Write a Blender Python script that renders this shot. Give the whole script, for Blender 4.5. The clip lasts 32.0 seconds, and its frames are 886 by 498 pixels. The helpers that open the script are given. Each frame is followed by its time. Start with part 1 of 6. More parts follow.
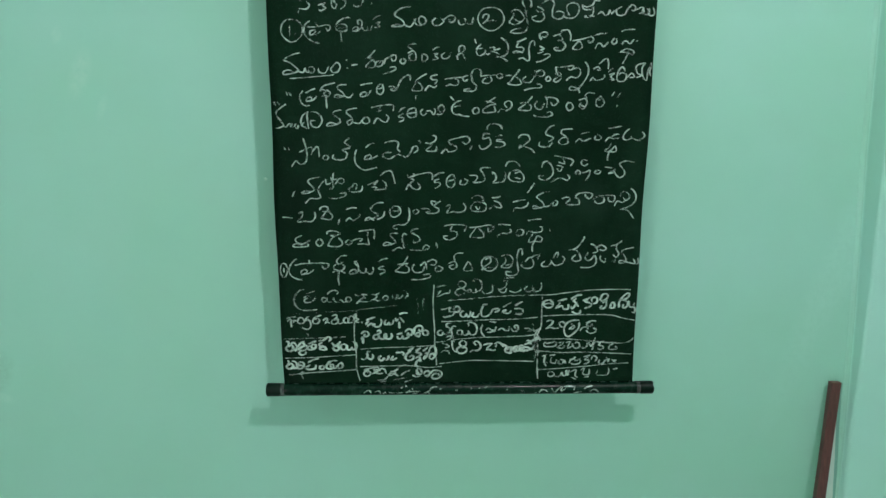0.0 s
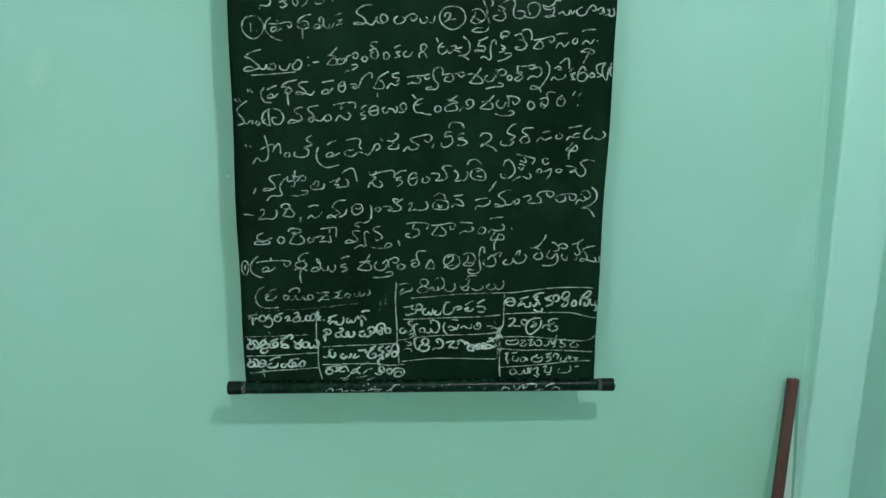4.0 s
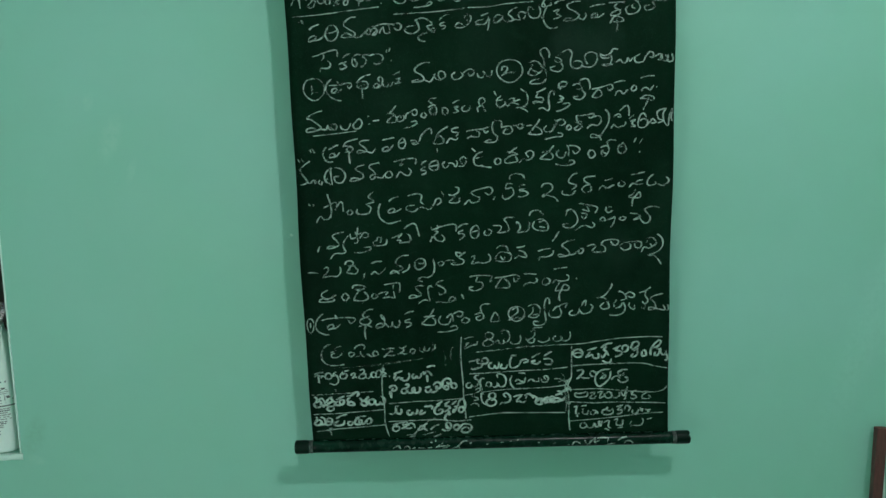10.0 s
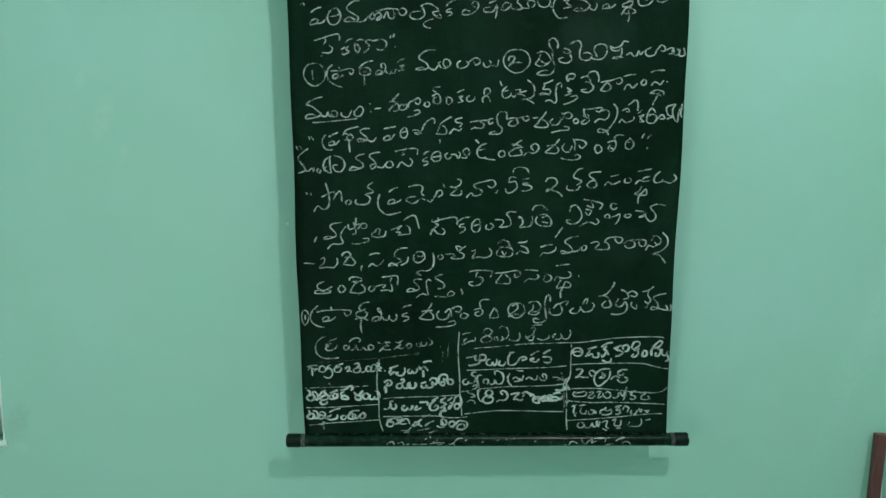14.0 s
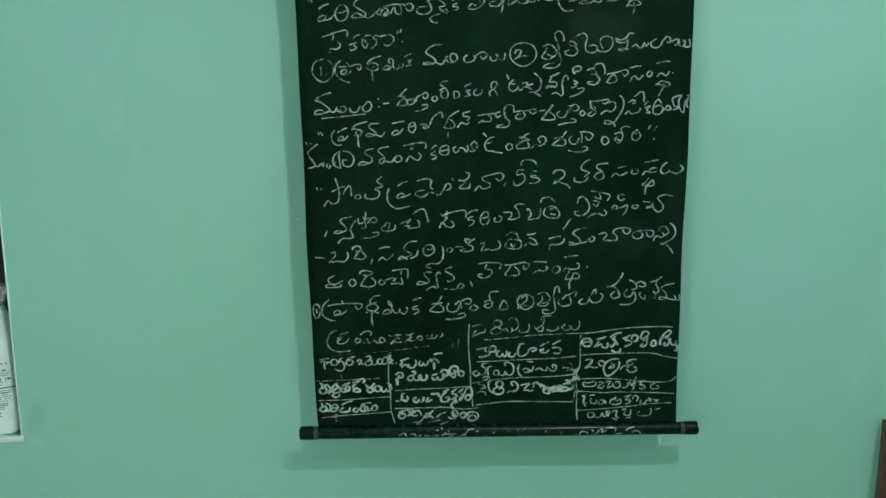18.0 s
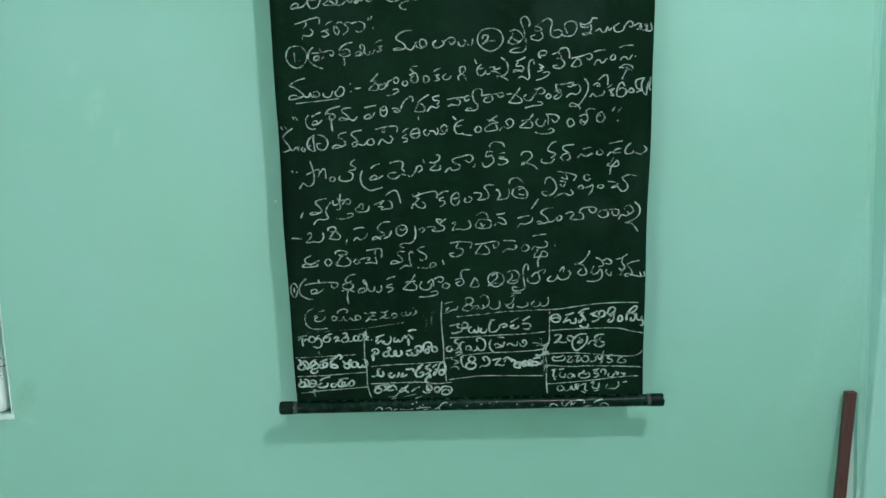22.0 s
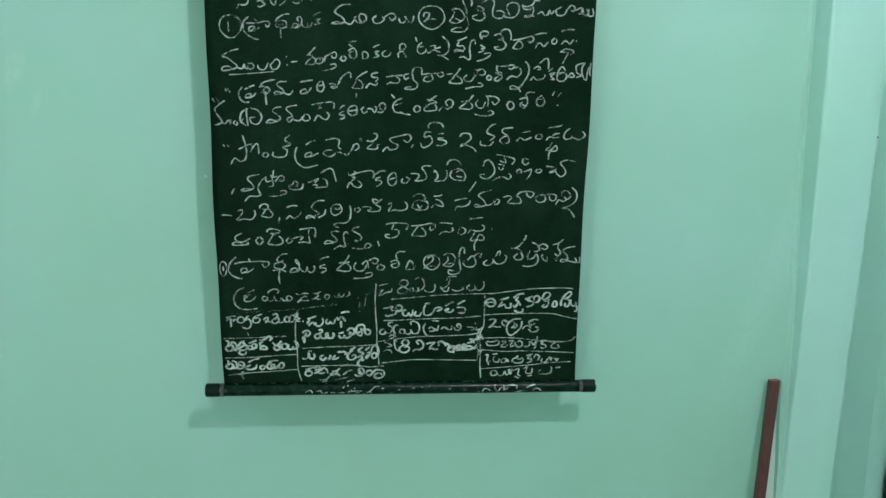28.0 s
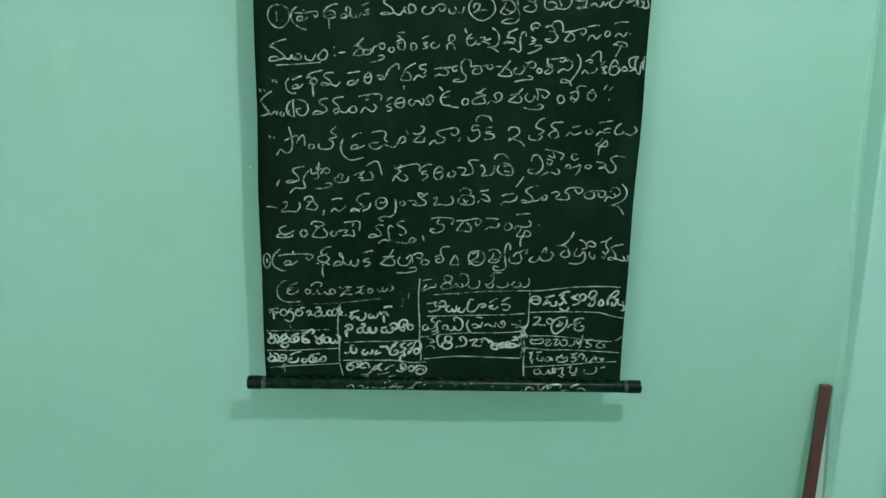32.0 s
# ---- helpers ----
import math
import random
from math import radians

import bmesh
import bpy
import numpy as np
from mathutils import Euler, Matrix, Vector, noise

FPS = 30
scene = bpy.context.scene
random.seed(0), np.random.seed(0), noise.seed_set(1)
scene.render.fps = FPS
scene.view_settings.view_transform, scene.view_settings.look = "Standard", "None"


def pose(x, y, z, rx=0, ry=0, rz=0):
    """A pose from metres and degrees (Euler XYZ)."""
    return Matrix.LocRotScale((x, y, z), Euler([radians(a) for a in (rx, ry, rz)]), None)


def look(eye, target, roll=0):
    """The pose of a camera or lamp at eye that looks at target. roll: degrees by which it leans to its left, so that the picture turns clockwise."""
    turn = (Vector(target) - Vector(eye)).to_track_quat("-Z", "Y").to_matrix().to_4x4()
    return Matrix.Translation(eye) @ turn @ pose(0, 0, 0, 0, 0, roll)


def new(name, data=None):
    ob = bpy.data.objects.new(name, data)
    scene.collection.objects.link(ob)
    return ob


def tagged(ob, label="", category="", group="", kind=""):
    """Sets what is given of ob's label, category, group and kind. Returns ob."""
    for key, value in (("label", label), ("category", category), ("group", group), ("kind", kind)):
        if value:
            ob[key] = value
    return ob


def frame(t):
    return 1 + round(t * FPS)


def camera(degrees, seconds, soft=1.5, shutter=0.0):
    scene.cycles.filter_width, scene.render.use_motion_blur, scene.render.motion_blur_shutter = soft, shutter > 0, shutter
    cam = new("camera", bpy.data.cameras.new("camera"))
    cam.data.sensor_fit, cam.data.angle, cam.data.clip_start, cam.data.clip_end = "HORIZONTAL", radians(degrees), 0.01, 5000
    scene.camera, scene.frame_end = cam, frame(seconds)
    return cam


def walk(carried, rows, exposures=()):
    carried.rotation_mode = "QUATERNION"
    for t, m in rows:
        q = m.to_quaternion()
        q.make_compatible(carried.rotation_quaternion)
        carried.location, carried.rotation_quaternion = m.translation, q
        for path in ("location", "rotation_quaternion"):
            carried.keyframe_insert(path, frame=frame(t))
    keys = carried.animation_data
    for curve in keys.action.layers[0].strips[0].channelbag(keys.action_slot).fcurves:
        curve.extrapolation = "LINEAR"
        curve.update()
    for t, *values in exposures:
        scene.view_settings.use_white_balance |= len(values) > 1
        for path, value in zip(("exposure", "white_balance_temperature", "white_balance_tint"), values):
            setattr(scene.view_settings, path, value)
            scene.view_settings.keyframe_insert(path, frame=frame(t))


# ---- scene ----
cam = camera(59.3, 32.0)
PATH = [
    (0, (-0.119, -1.497, 1.506), (-0.004, 0.459, 1.105), 0.3),
    (0.5, (-0.115, -1.489, 1.515), (0.004, 0.464, 1.099), 0.2),
    (1, (-0.112, -1.49, 1.517), (0.005, 0.463, 1.102), 0.0),
    (1.5, (-0.108, -1.504, 1.515), (0.003, 0.451, 1.107), -0.1),
    (2, (-0.112, -1.512, 1.517), (-0.005, 0.441, 1.098), -0.2),
    (2.5, (-0.106, -1.505, 1.503), (0.01, 0.448, 1.085), -0.3),
    (4.5, (-0.087, -1.504, 1.498), (0.09, 0.452, 1.118), 0.9),
    (5, (-0.103, -1.492, 1.511), (0.056, 0.469, 1.15), 0.3),
    (5.5, (-0.09, -1.493, 1.501), (0.027, 0.477, 1.171), -0.3),
    (6, (-0.094, -1.489, 1.499), (0.02, 0.483, 1.186), -0.5),
    (6.5, (-0.094, -1.495, 1.509), (0.013, 0.481, 1.22), -0.6),
    (7, (-0.102, -1.501, 1.514), (-0.001, 0.476, 1.23), -0.6),
    (7.5, (-0.105, -1.501, 1.518), (-0.009, 0.477, 1.242), -0.7),
    (8, (-0.099, -1.507, 1.519), (-0.01, 0.474, 1.259), -1.1),
    (8.5, (-0.094, -1.501, 1.522), (-0.017, 0.48, 1.257), -1.2),
    (9, (-0.104, -1.499, 1.512), (-0.035, 0.483, 1.254), -1.4),
    (9.5, (-0.095, -1.493, 1.52), (-0.068, 0.486, 1.233), -1.6),
    (10, (-0.106, -1.492, 1.508), (-0.071, 0.489, 1.234), -1.7),
    (10.5, (-0.101, -1.486, 1.514), (-0.071, 0.493, 1.228), -1.8),
    (11, (-0.099, -1.489, 1.527), (-0.075, 0.489, 1.231), -1.9),
    (11.5, (-0.11, -1.49, 1.519), (-0.079, 0.489, 1.23), -1.3),
    (12, (-0.11, -1.492, 1.522), (-0.089, 0.487, 1.232), -0.8),
    (12.5, (-0.109, -1.498, 1.514), (-0.108, 0.479, 1.211), -0.2),
    (13, (-0.118, -1.475, 1.514), (-0.135, 0.502, 1.213), -0.4),
    (13.5, (-0.137, -1.462, 1.527), (-0.103, 0.513, 1.214), -0.3),
    (14, (-0.121, -1.454, 1.52), (-0.064, 0.52, 1.205), -0.1),
    (14.5, (-0.117, -1.447, 1.515), (-0.061, 0.526, 1.191), -0.2),
    (15, (-0.125, -1.456, 1.51), (-0.068, 0.517, 1.188), -0.2),
    (15.5, (-0.126, -1.467, 1.516), (-0.079, 0.505, 1.189), -0.4),
    (17.5, (-0.13, -1.466, 1.515), (-0.092, 0.505, 1.18), -0.8),
    (18, (-0.127, -1.468, 1.516), (-0.086, 0.505, 1.192), -0.9),
    (18.5, (-0.127, -1.466, 1.514), (-0.076, 0.508, 1.192), -1.0),
    (19, (-0.105, -1.469, 1.518), (-0.016, 0.508, 1.231), -1.1),
    (19.5, (-0.095, -1.469, 1.514), (0.02, 0.507, 1.225), -1.5),
    (20, (-0.097, -1.464, 1.503), (0.041, 0.508, 1.199), -1.6),
    (20.5, (-0.092, -1.473, 1.49), (0.046, 0.499, 1.189), -1.8),
    (21, (-0.1, -1.463, 1.484), (0.021, 0.509, 1.171), -1.1),
    (21.5, (-0.084, -1.471, 1.506), (0.035, 0.494, 1.154), -0.8),
    (22, (-0.077, -1.521, 1.507), (-0.036, 0.447, 1.154), -1.4),
    (22.5, (-0.109, -1.538, 1.508), (-0.157, 0.425, 1.129), -0.9),
    (22.7, (-0.108, -1.534, 1.508), (-0.187, 0.425, 1.11), -0.8),
    (23, (-0.097, -1.523, 1.508), (-0.215, 0.429, 1.087), -1.4),
    (23.5, (-0.102, -1.528, 1.514), (-0.121, 0.418, 1.051), -1.8),
    (24, (-0.07, -1.516, 1.508), (0.043, 0.425, 1.039), -1.7),
    (24.5, (-0.082, -1.5, 1.492), (0.095, 0.44, 1.038), -0.8),
    (26.5, (-0.09, -1.51, 1.484), (0.123, 0.433, 1.06), 0.7),
    (27, (-0.076, -1.5, 1.496), (0.13, 0.448, 1.093), 0.9),
    (27.5, (-0.082, -1.499, 1.489), (0.132, 0.453, 1.109), 1.0),
    (28, (-0.068, -1.502, 1.487), (0.126, 0.452, 1.109), 0.8),
    (28.5, (-0.082, -1.497, 1.489), (0.118, 0.456, 1.108), 0.8),
    (29, (-0.091, -1.495, 1.497), (0.114, 0.456, 1.108), 0.7),
    (29.5, (-0.077, -1.498, 1.489), (0.098, 0.457, 1.106), 0.6),
    (30, (-0.075, -1.503, 1.493), (0.091, 0.452, 1.105), 0.7),
    (30.5, (-0.084, -1.496, 1.493), (0.071, 0.46, 1.109), 0.6),
    (31, (-0.104, -1.485, 1.494), (0.027, 0.468, 1.085), 1.4),
    (31.5, (-0.103, -1.474, 1.486), (0.032, 0.478, 1.073), 1.4),
    (32, (-0.094, -1.476, 1.49), (0.023, 0.479, 1.088), 1.4),
]
EXPOSURES = [
    (0, -0.04, 6470, 22),
    (1, -0.02, 6520, 19),
    (2, -0.01, 6520, 21),
    (4.5, -0.01, 6270, 24),
    (5, -0.02, 6270, 23),
    (6, -0.04, 6520, 23),
    (7, -0.13, 6520, 23),
    (8, -0.39, 6270, 14),
    (9, -0.46, 6270, 14),
    (10, -0.54, 6220, 7),
    (11, -0.41, 6220, 12),
    (12, -0.48, 6170, 13),
    (13, -0.58, 6320, 11),
    (13.5, -0.51, 6320, 13),
    (14, -0.16, 6370, 21),
    (15, -0.08, 6520, 21),
    (15.5, -0.10, 6470, 21),
    (17.5, -0.30, 6270, 17),
    (18, -0.32, 6270, 16),
    (18.5, -0.26, 6270, 18),
    (19, -0.06, 6370, 24),
    (20, -0.02, 6270, 37),
    (21, -0.01, 6320, 20),
    (22, 0.01, 6220, 24),
    (22.5, -0.59, 6320, 10),
    (23, -0.56, 6320, 11),
    (23.5, -0.54, 6220, 10),
    (24, -0.05, 6320, 22),
    (24.5, -0.02, 6320, 25),
    (27, 0.04, 6370, 28),
    (28, 0.04, 6370, 28),
    (29, 0.01, 6320, 27),
    (30, -0.01, 6520, 23),
    (31, -0.01, 6570, 23),
    (32, -0.02, 6470, 22),
]
walk(cam, [(t, look(eye, target, roll)) for t, eye, target, roll in PATH], EXPOSURES)


# ---------------------------------------------------------------- world, lights
world = bpy.data.worlds.new("overcast_sky")
scene.world = world
world.use_nodes = True
wn, wl = world.node_tree.nodes, world.node_tree.links
sky = wn.new("ShaderNodeTexSky")
sky.sky_type, sky.sun_disc = "NISHITA", False
sky.sun_elevation, sky.sun_rotation = radians(34), radians(194)
sky.air_density, sky.dust_density, sky.ozone_density = 1.0, 4.0, 1.0
wl.new(sky.outputs[0], wn["Background"].inputs[0])
wn["Background"].inputs[1].default_value = 0.15

sun = new("sun", bpy.data.lights.new("sun", "SUN"))
sun.data.energy, sun.data.angle, sun.data.color = 5.0, radians(1.5), (1.0, 0.96, 0.9)
sun.matrix_world = look((0, 0, 0), (0.2, 0.8, -0.56))

LAMP = (0.61, -1.62, 2.77)
bulb_light = new("bulb_light", bpy.data.lights.new("bulb_light", "POINT"))
bulb_light.data.energy, bulb_light.data.color = 73, (1.0, 0.90, 0.95)
bulb_light.data.shadow_soft_size = 0.035
bulb_light.location = LAMP

# added fill light in an unseen rear opening, evens out the front wall
rear_fill = new("rear_fill_light", bpy.data.lights.new("rear_fill_light", "AREA"))
rear_fill.data.shape, rear_fill.data.size, rear_fill.data.size_y = "RECTANGLE", 0.9, 1.9
rear_fill.data.energy, rear_fill.data.color = 19, (0.93, 1.0, 0.98)
rear_fill.matrix_world = look((-1.5, -2.8, 1.05), (-1.5, 0, 1.15))

# area light added at the passage's unseen open end to brighten its walls
passage_light = new("passage_fill_light", bpy.data.lights.new("passage_fill_light", "AREA"))
passage_light.data.shape, passage_light.data.size, passage_light.data.size_y = "RECTANGLE", 0.24, 1.9
passage_light.data.energy, passage_light.data.color = 10.0, (1.0, 0.97, 0.98)
passage_light.matrix_world = look((2.45, 0.37, 1.1), (0.5, 0.37, 1.1))

# ---------------------------------------------------------------- materials
def material(name, base, rough=0.6, metal=0.0, spec=0.5):
    m = bpy.data.materials.new(name)
    m.use_nodes = True
    b = m.node_tree.nodes["Principled BSDF"]
    b.inputs["Base Color"].default_value = (*base, 1)
    b.inputs["Roughness"].default_value = rough
    b.inputs["Metallic"].default_value = metal
    b.inputs["Specular IOR Level"].default_value = spec
    return m, m.node_tree.nodes, m.node_tree.links, b


def noise_tex(n, l, scale, detail=4.0, rough=0.55, stretch=None):
    tex = n.new("ShaderNodeTexNoise")
    tex.inputs["Scale"].default_value = scale
    tex.inputs["Detail"].default_value = detail
    tex.inputs["Roughness"].default_value = rough
    co = n.new("ShaderNodeTexCoord")
    if stretch:
        mp = n.new("ShaderNodeMapping")
        mp.inputs["Scale"].default_value = stretch
        l.new(co.outputs["Object"], mp.inputs[0])
        l.new(mp.outputs[0], tex.inputs["Vector"])
    else:
        l.new(co.outputs["Object"], tex.inputs["Vector"])
    return tex.outputs["Fac"]


def ramp(n, l, fac, lo, hi, a, b):
    r = n.new("ShaderNodeValToRGB")
    r.color_ramp.elements[0].position, r.color_ramp.elements[1].position = lo, hi
    r.color_ramp.elements[0].color, r.color_ramp.elements[1].color = (*a, 1), (*b, 1)
    l.new(fac, r.inputs[0])
    return r.outputs[0]


def mix(n, l, fac, a, b, mode="MIX"):
    m = n.new("ShaderNodeMix")
    m.data_type, m.blend_type = "RGBA", mode
    for sock, val in ((m.inputs[0], fac), (m.inputs[6], a), (m.inputs[7], b)):
        if isinstance(val, (int, float)):
            sock.default_value = val
        elif isinstance(val, tuple):
            sock.default_value = (*val, 1)
        else:
            l.new(val, sock)
    return m.outputs[2]


def bump(n, l, bsdf, height, strength, dist):
    b = n.new("ShaderNodeBump")
    b.inputs["Strength"].default_value = strength
    b.inputs["Distance"].default_value = dist
    l.new(height, b.inputs["Height"])
    if bsdf.inputs["Normal"].links:
        l.new(bsdf.inputs["Normal"].links[0].from_socket, b.inputs["Normal"])
    l.new(b.outputs[0], bsdf.inputs["Normal"])


def painted_plaster(name, base, rough=0.5, spots=()):
    """Distempered plaster: cloudy hue, roller stipple, trowel waves and fine grime."""
    m, n, l, b = material(name, base, rough, spec=0.35)
    r0, g0, b0 = base
    cloud = noise_tex(n, l, 2.2, 3)
    col = ramp(n, l, cloud, 0.3, 0.7, (r0 * 0.95, g0 * 0.98, b0 * 0.94), (r0 * 1.05, g0 * 1.01, b0 * 1.07))
    patch = noise_tex(n, l, 7.0, 5, 0.6)
    col = mix(n, l, ramp(n, l, patch, 0.52, 0.75, (0, 0, 0), (0.22, 0.22, 0.22)), col, (r0 * 0.9, g0 * 0.95, b0 * 1.0))
    grime = noise_tex(n, l, 60.0, 4, 0.7)
    col = mix(n, l, ramp(n, l, grime, 0.62, 0.8, (0, 0, 0), (0.12, 0.12, 0.12)), col, (r0 * 0.7, g0 * 0.75, b0 * 0.72))
    # rubbed and splashed marks and painted brightening: x, z, half width, half height, strength, tint
    for sx, sz, sw, sh, amount, tint in spots:
        co = n.new("ShaderNodeTexCoord")
        mp = n.new("ShaderNodeMapping")
        mp.vector_type = "TEXTURE"
        mp.inputs["Location"].default_value = (sx, 0, sz)
        mp.inputs["Rotation"].default_value = (0, 0.35, 0)
        mp.inputs["Scale"].default_value = (sw, 0.05, sh)
        gr = n.new("ShaderNodeTexGradient")
        gr.gradient_type = "SPHERICAL"
        l.new(co.outputs["Object"], mp.inputs[0])
        l.new(mp.outputs[0], gr.inputs[0])
        blot = mix(n, l, 1.0, ramp(n, l, gr.outputs["Fac"], 0.0, 0.6, (0, 0, 0), (amount,) * 3), ramp(n, l, noise_tex(n, l, 70.0, 4, 0.6), 0.35, 0.6, (0.25,) * 3, (1, 1, 1)), "MULTIPLY")
        col = mix(n, l, blot, col, tint)
    l.new(col, b.inputs["Base Color"])
    l.new(ramp(n, l, patch, 0.3, 0.8, (rough - 0.08,) * 3, (rough + 0.12,) * 3), b.inputs["Roughness"])
    bump(n, l, b, noise_tex(n, l, 5.0, 2), 0.25, 0.01)
    bump(n, l, b, noise_tex(n, l, 180.0, 3), 0.12, 0.001)
    return m


MINT = (0.285, 0.60, 0.465)
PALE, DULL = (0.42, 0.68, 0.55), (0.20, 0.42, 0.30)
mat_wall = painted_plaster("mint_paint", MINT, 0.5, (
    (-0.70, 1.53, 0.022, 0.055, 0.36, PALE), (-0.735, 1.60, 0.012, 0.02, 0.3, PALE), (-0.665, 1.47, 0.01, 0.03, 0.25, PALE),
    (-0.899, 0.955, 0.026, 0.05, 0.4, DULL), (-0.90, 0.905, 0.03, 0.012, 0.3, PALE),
    # a pale patch by the stick; a soft brightening painted beside the door band
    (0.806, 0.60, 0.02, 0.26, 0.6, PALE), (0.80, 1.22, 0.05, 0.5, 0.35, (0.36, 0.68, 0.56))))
# the wall's mint, lightened so that the band looks better lit
mat_band = painted_plaster("mint_paint_brightened", (0.365, 0.71, 0.59))
mat_sill = painted_plaster("pale_sill_paint", (0.68, 0.86, 0.77), 0.6)
mat_ceiling = painted_plaster("white_distemper", (0.78, 0.79, 0.76))
# mint lightened to make up for light the passage lacks
mat_passage = painted_plaster("passage_mint_brightened", (0.36, 0.73, 0.60))
mat_worn = painted_plaster("worn_pale_paint", (0.46, 0.72, 0.60), 0.7)

m, n, l, b = material("blackboard_cloth", (0.006, 0.017, 0.012), 0.6, spec=0.04)
mat_cloth = m
haze = noise_tex(n, l, 9.0, 5, 0.6, (1.0, 1.0, 0.45))
smear = noise_tex(n, l, 3.0, 3, 0.5, (2.2, 1.0, 0.7))
col = ramp(n, l, haze, 0.35, 0.8, (0.0010, 0.0100, 0.0044), (0.0042, 0.0215, 0.0102))
col = mix(n, l, ramp(n, l, smear, 0.5, 0.75, (0, 0, 0), (0.5, 0.5, 0.5)), col, (0.0110, 0.0325, 0.0195))
rub_map = n.new("ShaderNodeTexCoord")
for k, (sx, sz, rx, rz, amt) in enumerate(((0.20, 1.66, 0.20, 0.16, 0.55), (-0.02, 1.80, 0.30, 0.10, 0.4), (0.24, 1.30, 0.12, 0.10, 0.3))):
    off = n.new("ShaderNodeMapping")
    off.vector_type = "TEXTURE"
    off.inputs["Location"].default_value, off.inputs["Scale"].default_value = (sx, 0, sz), (rx, 1, rz)
    l.new(rub_map.outputs["Object"], off.inputs["Vector"])
    dist = n.new("ShaderNodeVectorMath")
    dist.operation = "LENGTH"
    l.new(off.outputs[0], dist.inputs[0])
    edge = n.new("ShaderNodeMath")
    edge.operation = "MULTIPLY_ADD"
    l.new(haze, edge.inputs[0])
    edge.inputs[1].default_value = 1.2
    l.new(dist.outputs["Value"], edge.inputs[2])
    col = mix(n, l, ramp(n, l, edge.outputs[0], 0.7, 1.7, (amt,) * 3, (0, 0, 0)), col, (0.0150, 0.0370, 0.0240))
dust = noise_tex(n, l, 420.0, 2, 0.7)
col = mix(n, l, ramp(n, l, dust, 0.58, 0.74, (0, 0, 0), (0.06, 0.06, 0.06)), col, (0.14, 0.26, 0.185))
rub = noise_tex(n, l, 26.0, 4, 0.6, (0.8, 1.0, 1.6))
col = mix(n, l, ramp(n, l, rub, 0.55, 0.8, (0, 0, 0), (0.35, 0.35, 0.35)), col, (0.010, 0.034, 0.019))
l.new(col, b.inputs["Base Color"])
l.new(ramp(n, l, haze, 0.3, 0.7, (0.55,) * 3, (0.72,) * 3), b.inputs["Roughness"])
bump(n, l, b, noise_tex(n, l, 900.0, 2), 0.15, 0.0006)

m, n, l, b = material("chalk", (0.505, 0.65, 0.565), 0.95, spec=0.1)
mat_chalk = m
grain = noise_tex(n, l, 520.0, 3, 0.75)
drag = noise_tex(n, l, 95.0, 3, 0.6)
weight = n.new("ShaderNodeAttribute")
weight.attribute_type, weight.attribute_name = "GEOMETRY", "pressure"
cover = n.new("ShaderNodeMath")
cover.operation = "ADD"
l.new(grain, cover.inputs[0])
l.new(drag, cover.inputs[1])
cover2 = n.new("ShaderNodeMath")
cover2.operation = "MULTIPLY_ADD"
l.new(weight.outputs["Fac"], cover2.inputs[0])
cover2.inputs[1].default_value = 0.75
l.new(cover.outputs[0], cover2.inputs[2])
step = n.new("ShaderNodeMapRange")
step.inputs["From Min"].default_value, step.inputs["From Max"].default_value = 1.32, 2.1
l.new(cover2.outputs[0], step.inputs["Value"])
l.new(step.outputs[0], b.inputs["Alpha"])

m, n, l, b = material("rod_cloth", (0.003, 0.016, 0.009), 0.25, spec=0.13)
mat_rod = m
l.new(ramp(n, l, noise_tex(n, l, 30, 4), 0.35, 0.75, (0.001, 0.011, 0.006), (0.004, 0.024, 0.014)), b.inputs["Base Color"])
l.new(ramp(n, l, noise_tex(n, l, 80, 4), 0.3, 0.7, (0.16,) * 3, (0.34,) * 3), b.inputs["Roughness"])
bump(n, l, b, noise_tex(n, l, 45, 3, 0.5, (0.5, 1, 1)), 0.3, 0.002)
m, n, l, b = material("cap_plastic", (0.002, 0.012, 0.007), 0.42, spec=0.12)
mat_cap = m
m, n, l, b = material("tape_worn", (0.12, 0.13, 0.12), 0.5)
mat_tape = m
l.new(ramp(n, l, noise_tex(n, l, 90, 4), 0.45, 0.6, (0.006, 0.012, 0.009), (0.09, 0.11, 0.10)), b.inputs["Base Color"])

m, n, l, b = material("stick_wood", (0.10, 0.035, 0.03), 0.55)
mat_stick = m
grain = noise_tex(n, l, 30, 5, 0.65, (9, 9, 0.7))
l.new(ramp(n, l, grain, 0.3, 0.75, (0.06, 0.021, 0.018), (0.135, 0.05, 0.04)), b.inputs["Base Color"])
bump(n, l, b, grain, 0.35, 0.001)
# end grain with the light on the stick's top put into its colour
m, n, l, b = material("stick_end_grain_lit", (0.17, 0.075, 0.055), 0.8)
mat_stick_end = m
l.new(ramp(n, l, noise_tex(n, l, 160, 4), 0.3, 0.7, (0.10, 0.04, 0.03), (0.22, 0.11, 0.08)), b.inputs["Base Color"])

m, n, l, b = material("dark_wood_frame", (0.018, 0.013, 0.01), 0.6, spec=0.15)
mat_frame = m
# both wood tones are lifted to imitate glare around the frame
l.new(ramp(n, l, noise_tex(n, l, 22, 5, 0.65, (6, 6, 0.8)), 0.3, 0.8, (0.010, 0.014, 0.010), (0.032, 0.030, 0.021)), b.inputs["Base Color"])
m, n, l, b = material("grille_iron", (0.008, 0.008, 0.009), 0.55, spec=0.2)
mat_iron = m
rust = noise_tex(n, l, 70, 5, 0.7)
# iron and rust tones, lifted to imitate glare from the bright window
l.new(ramp(n, l, rust, 0.5, 0.8, (0.014, 0.020, 0.016), (0.034, 0.028, 0.020)), b.inputs["Base Color"])
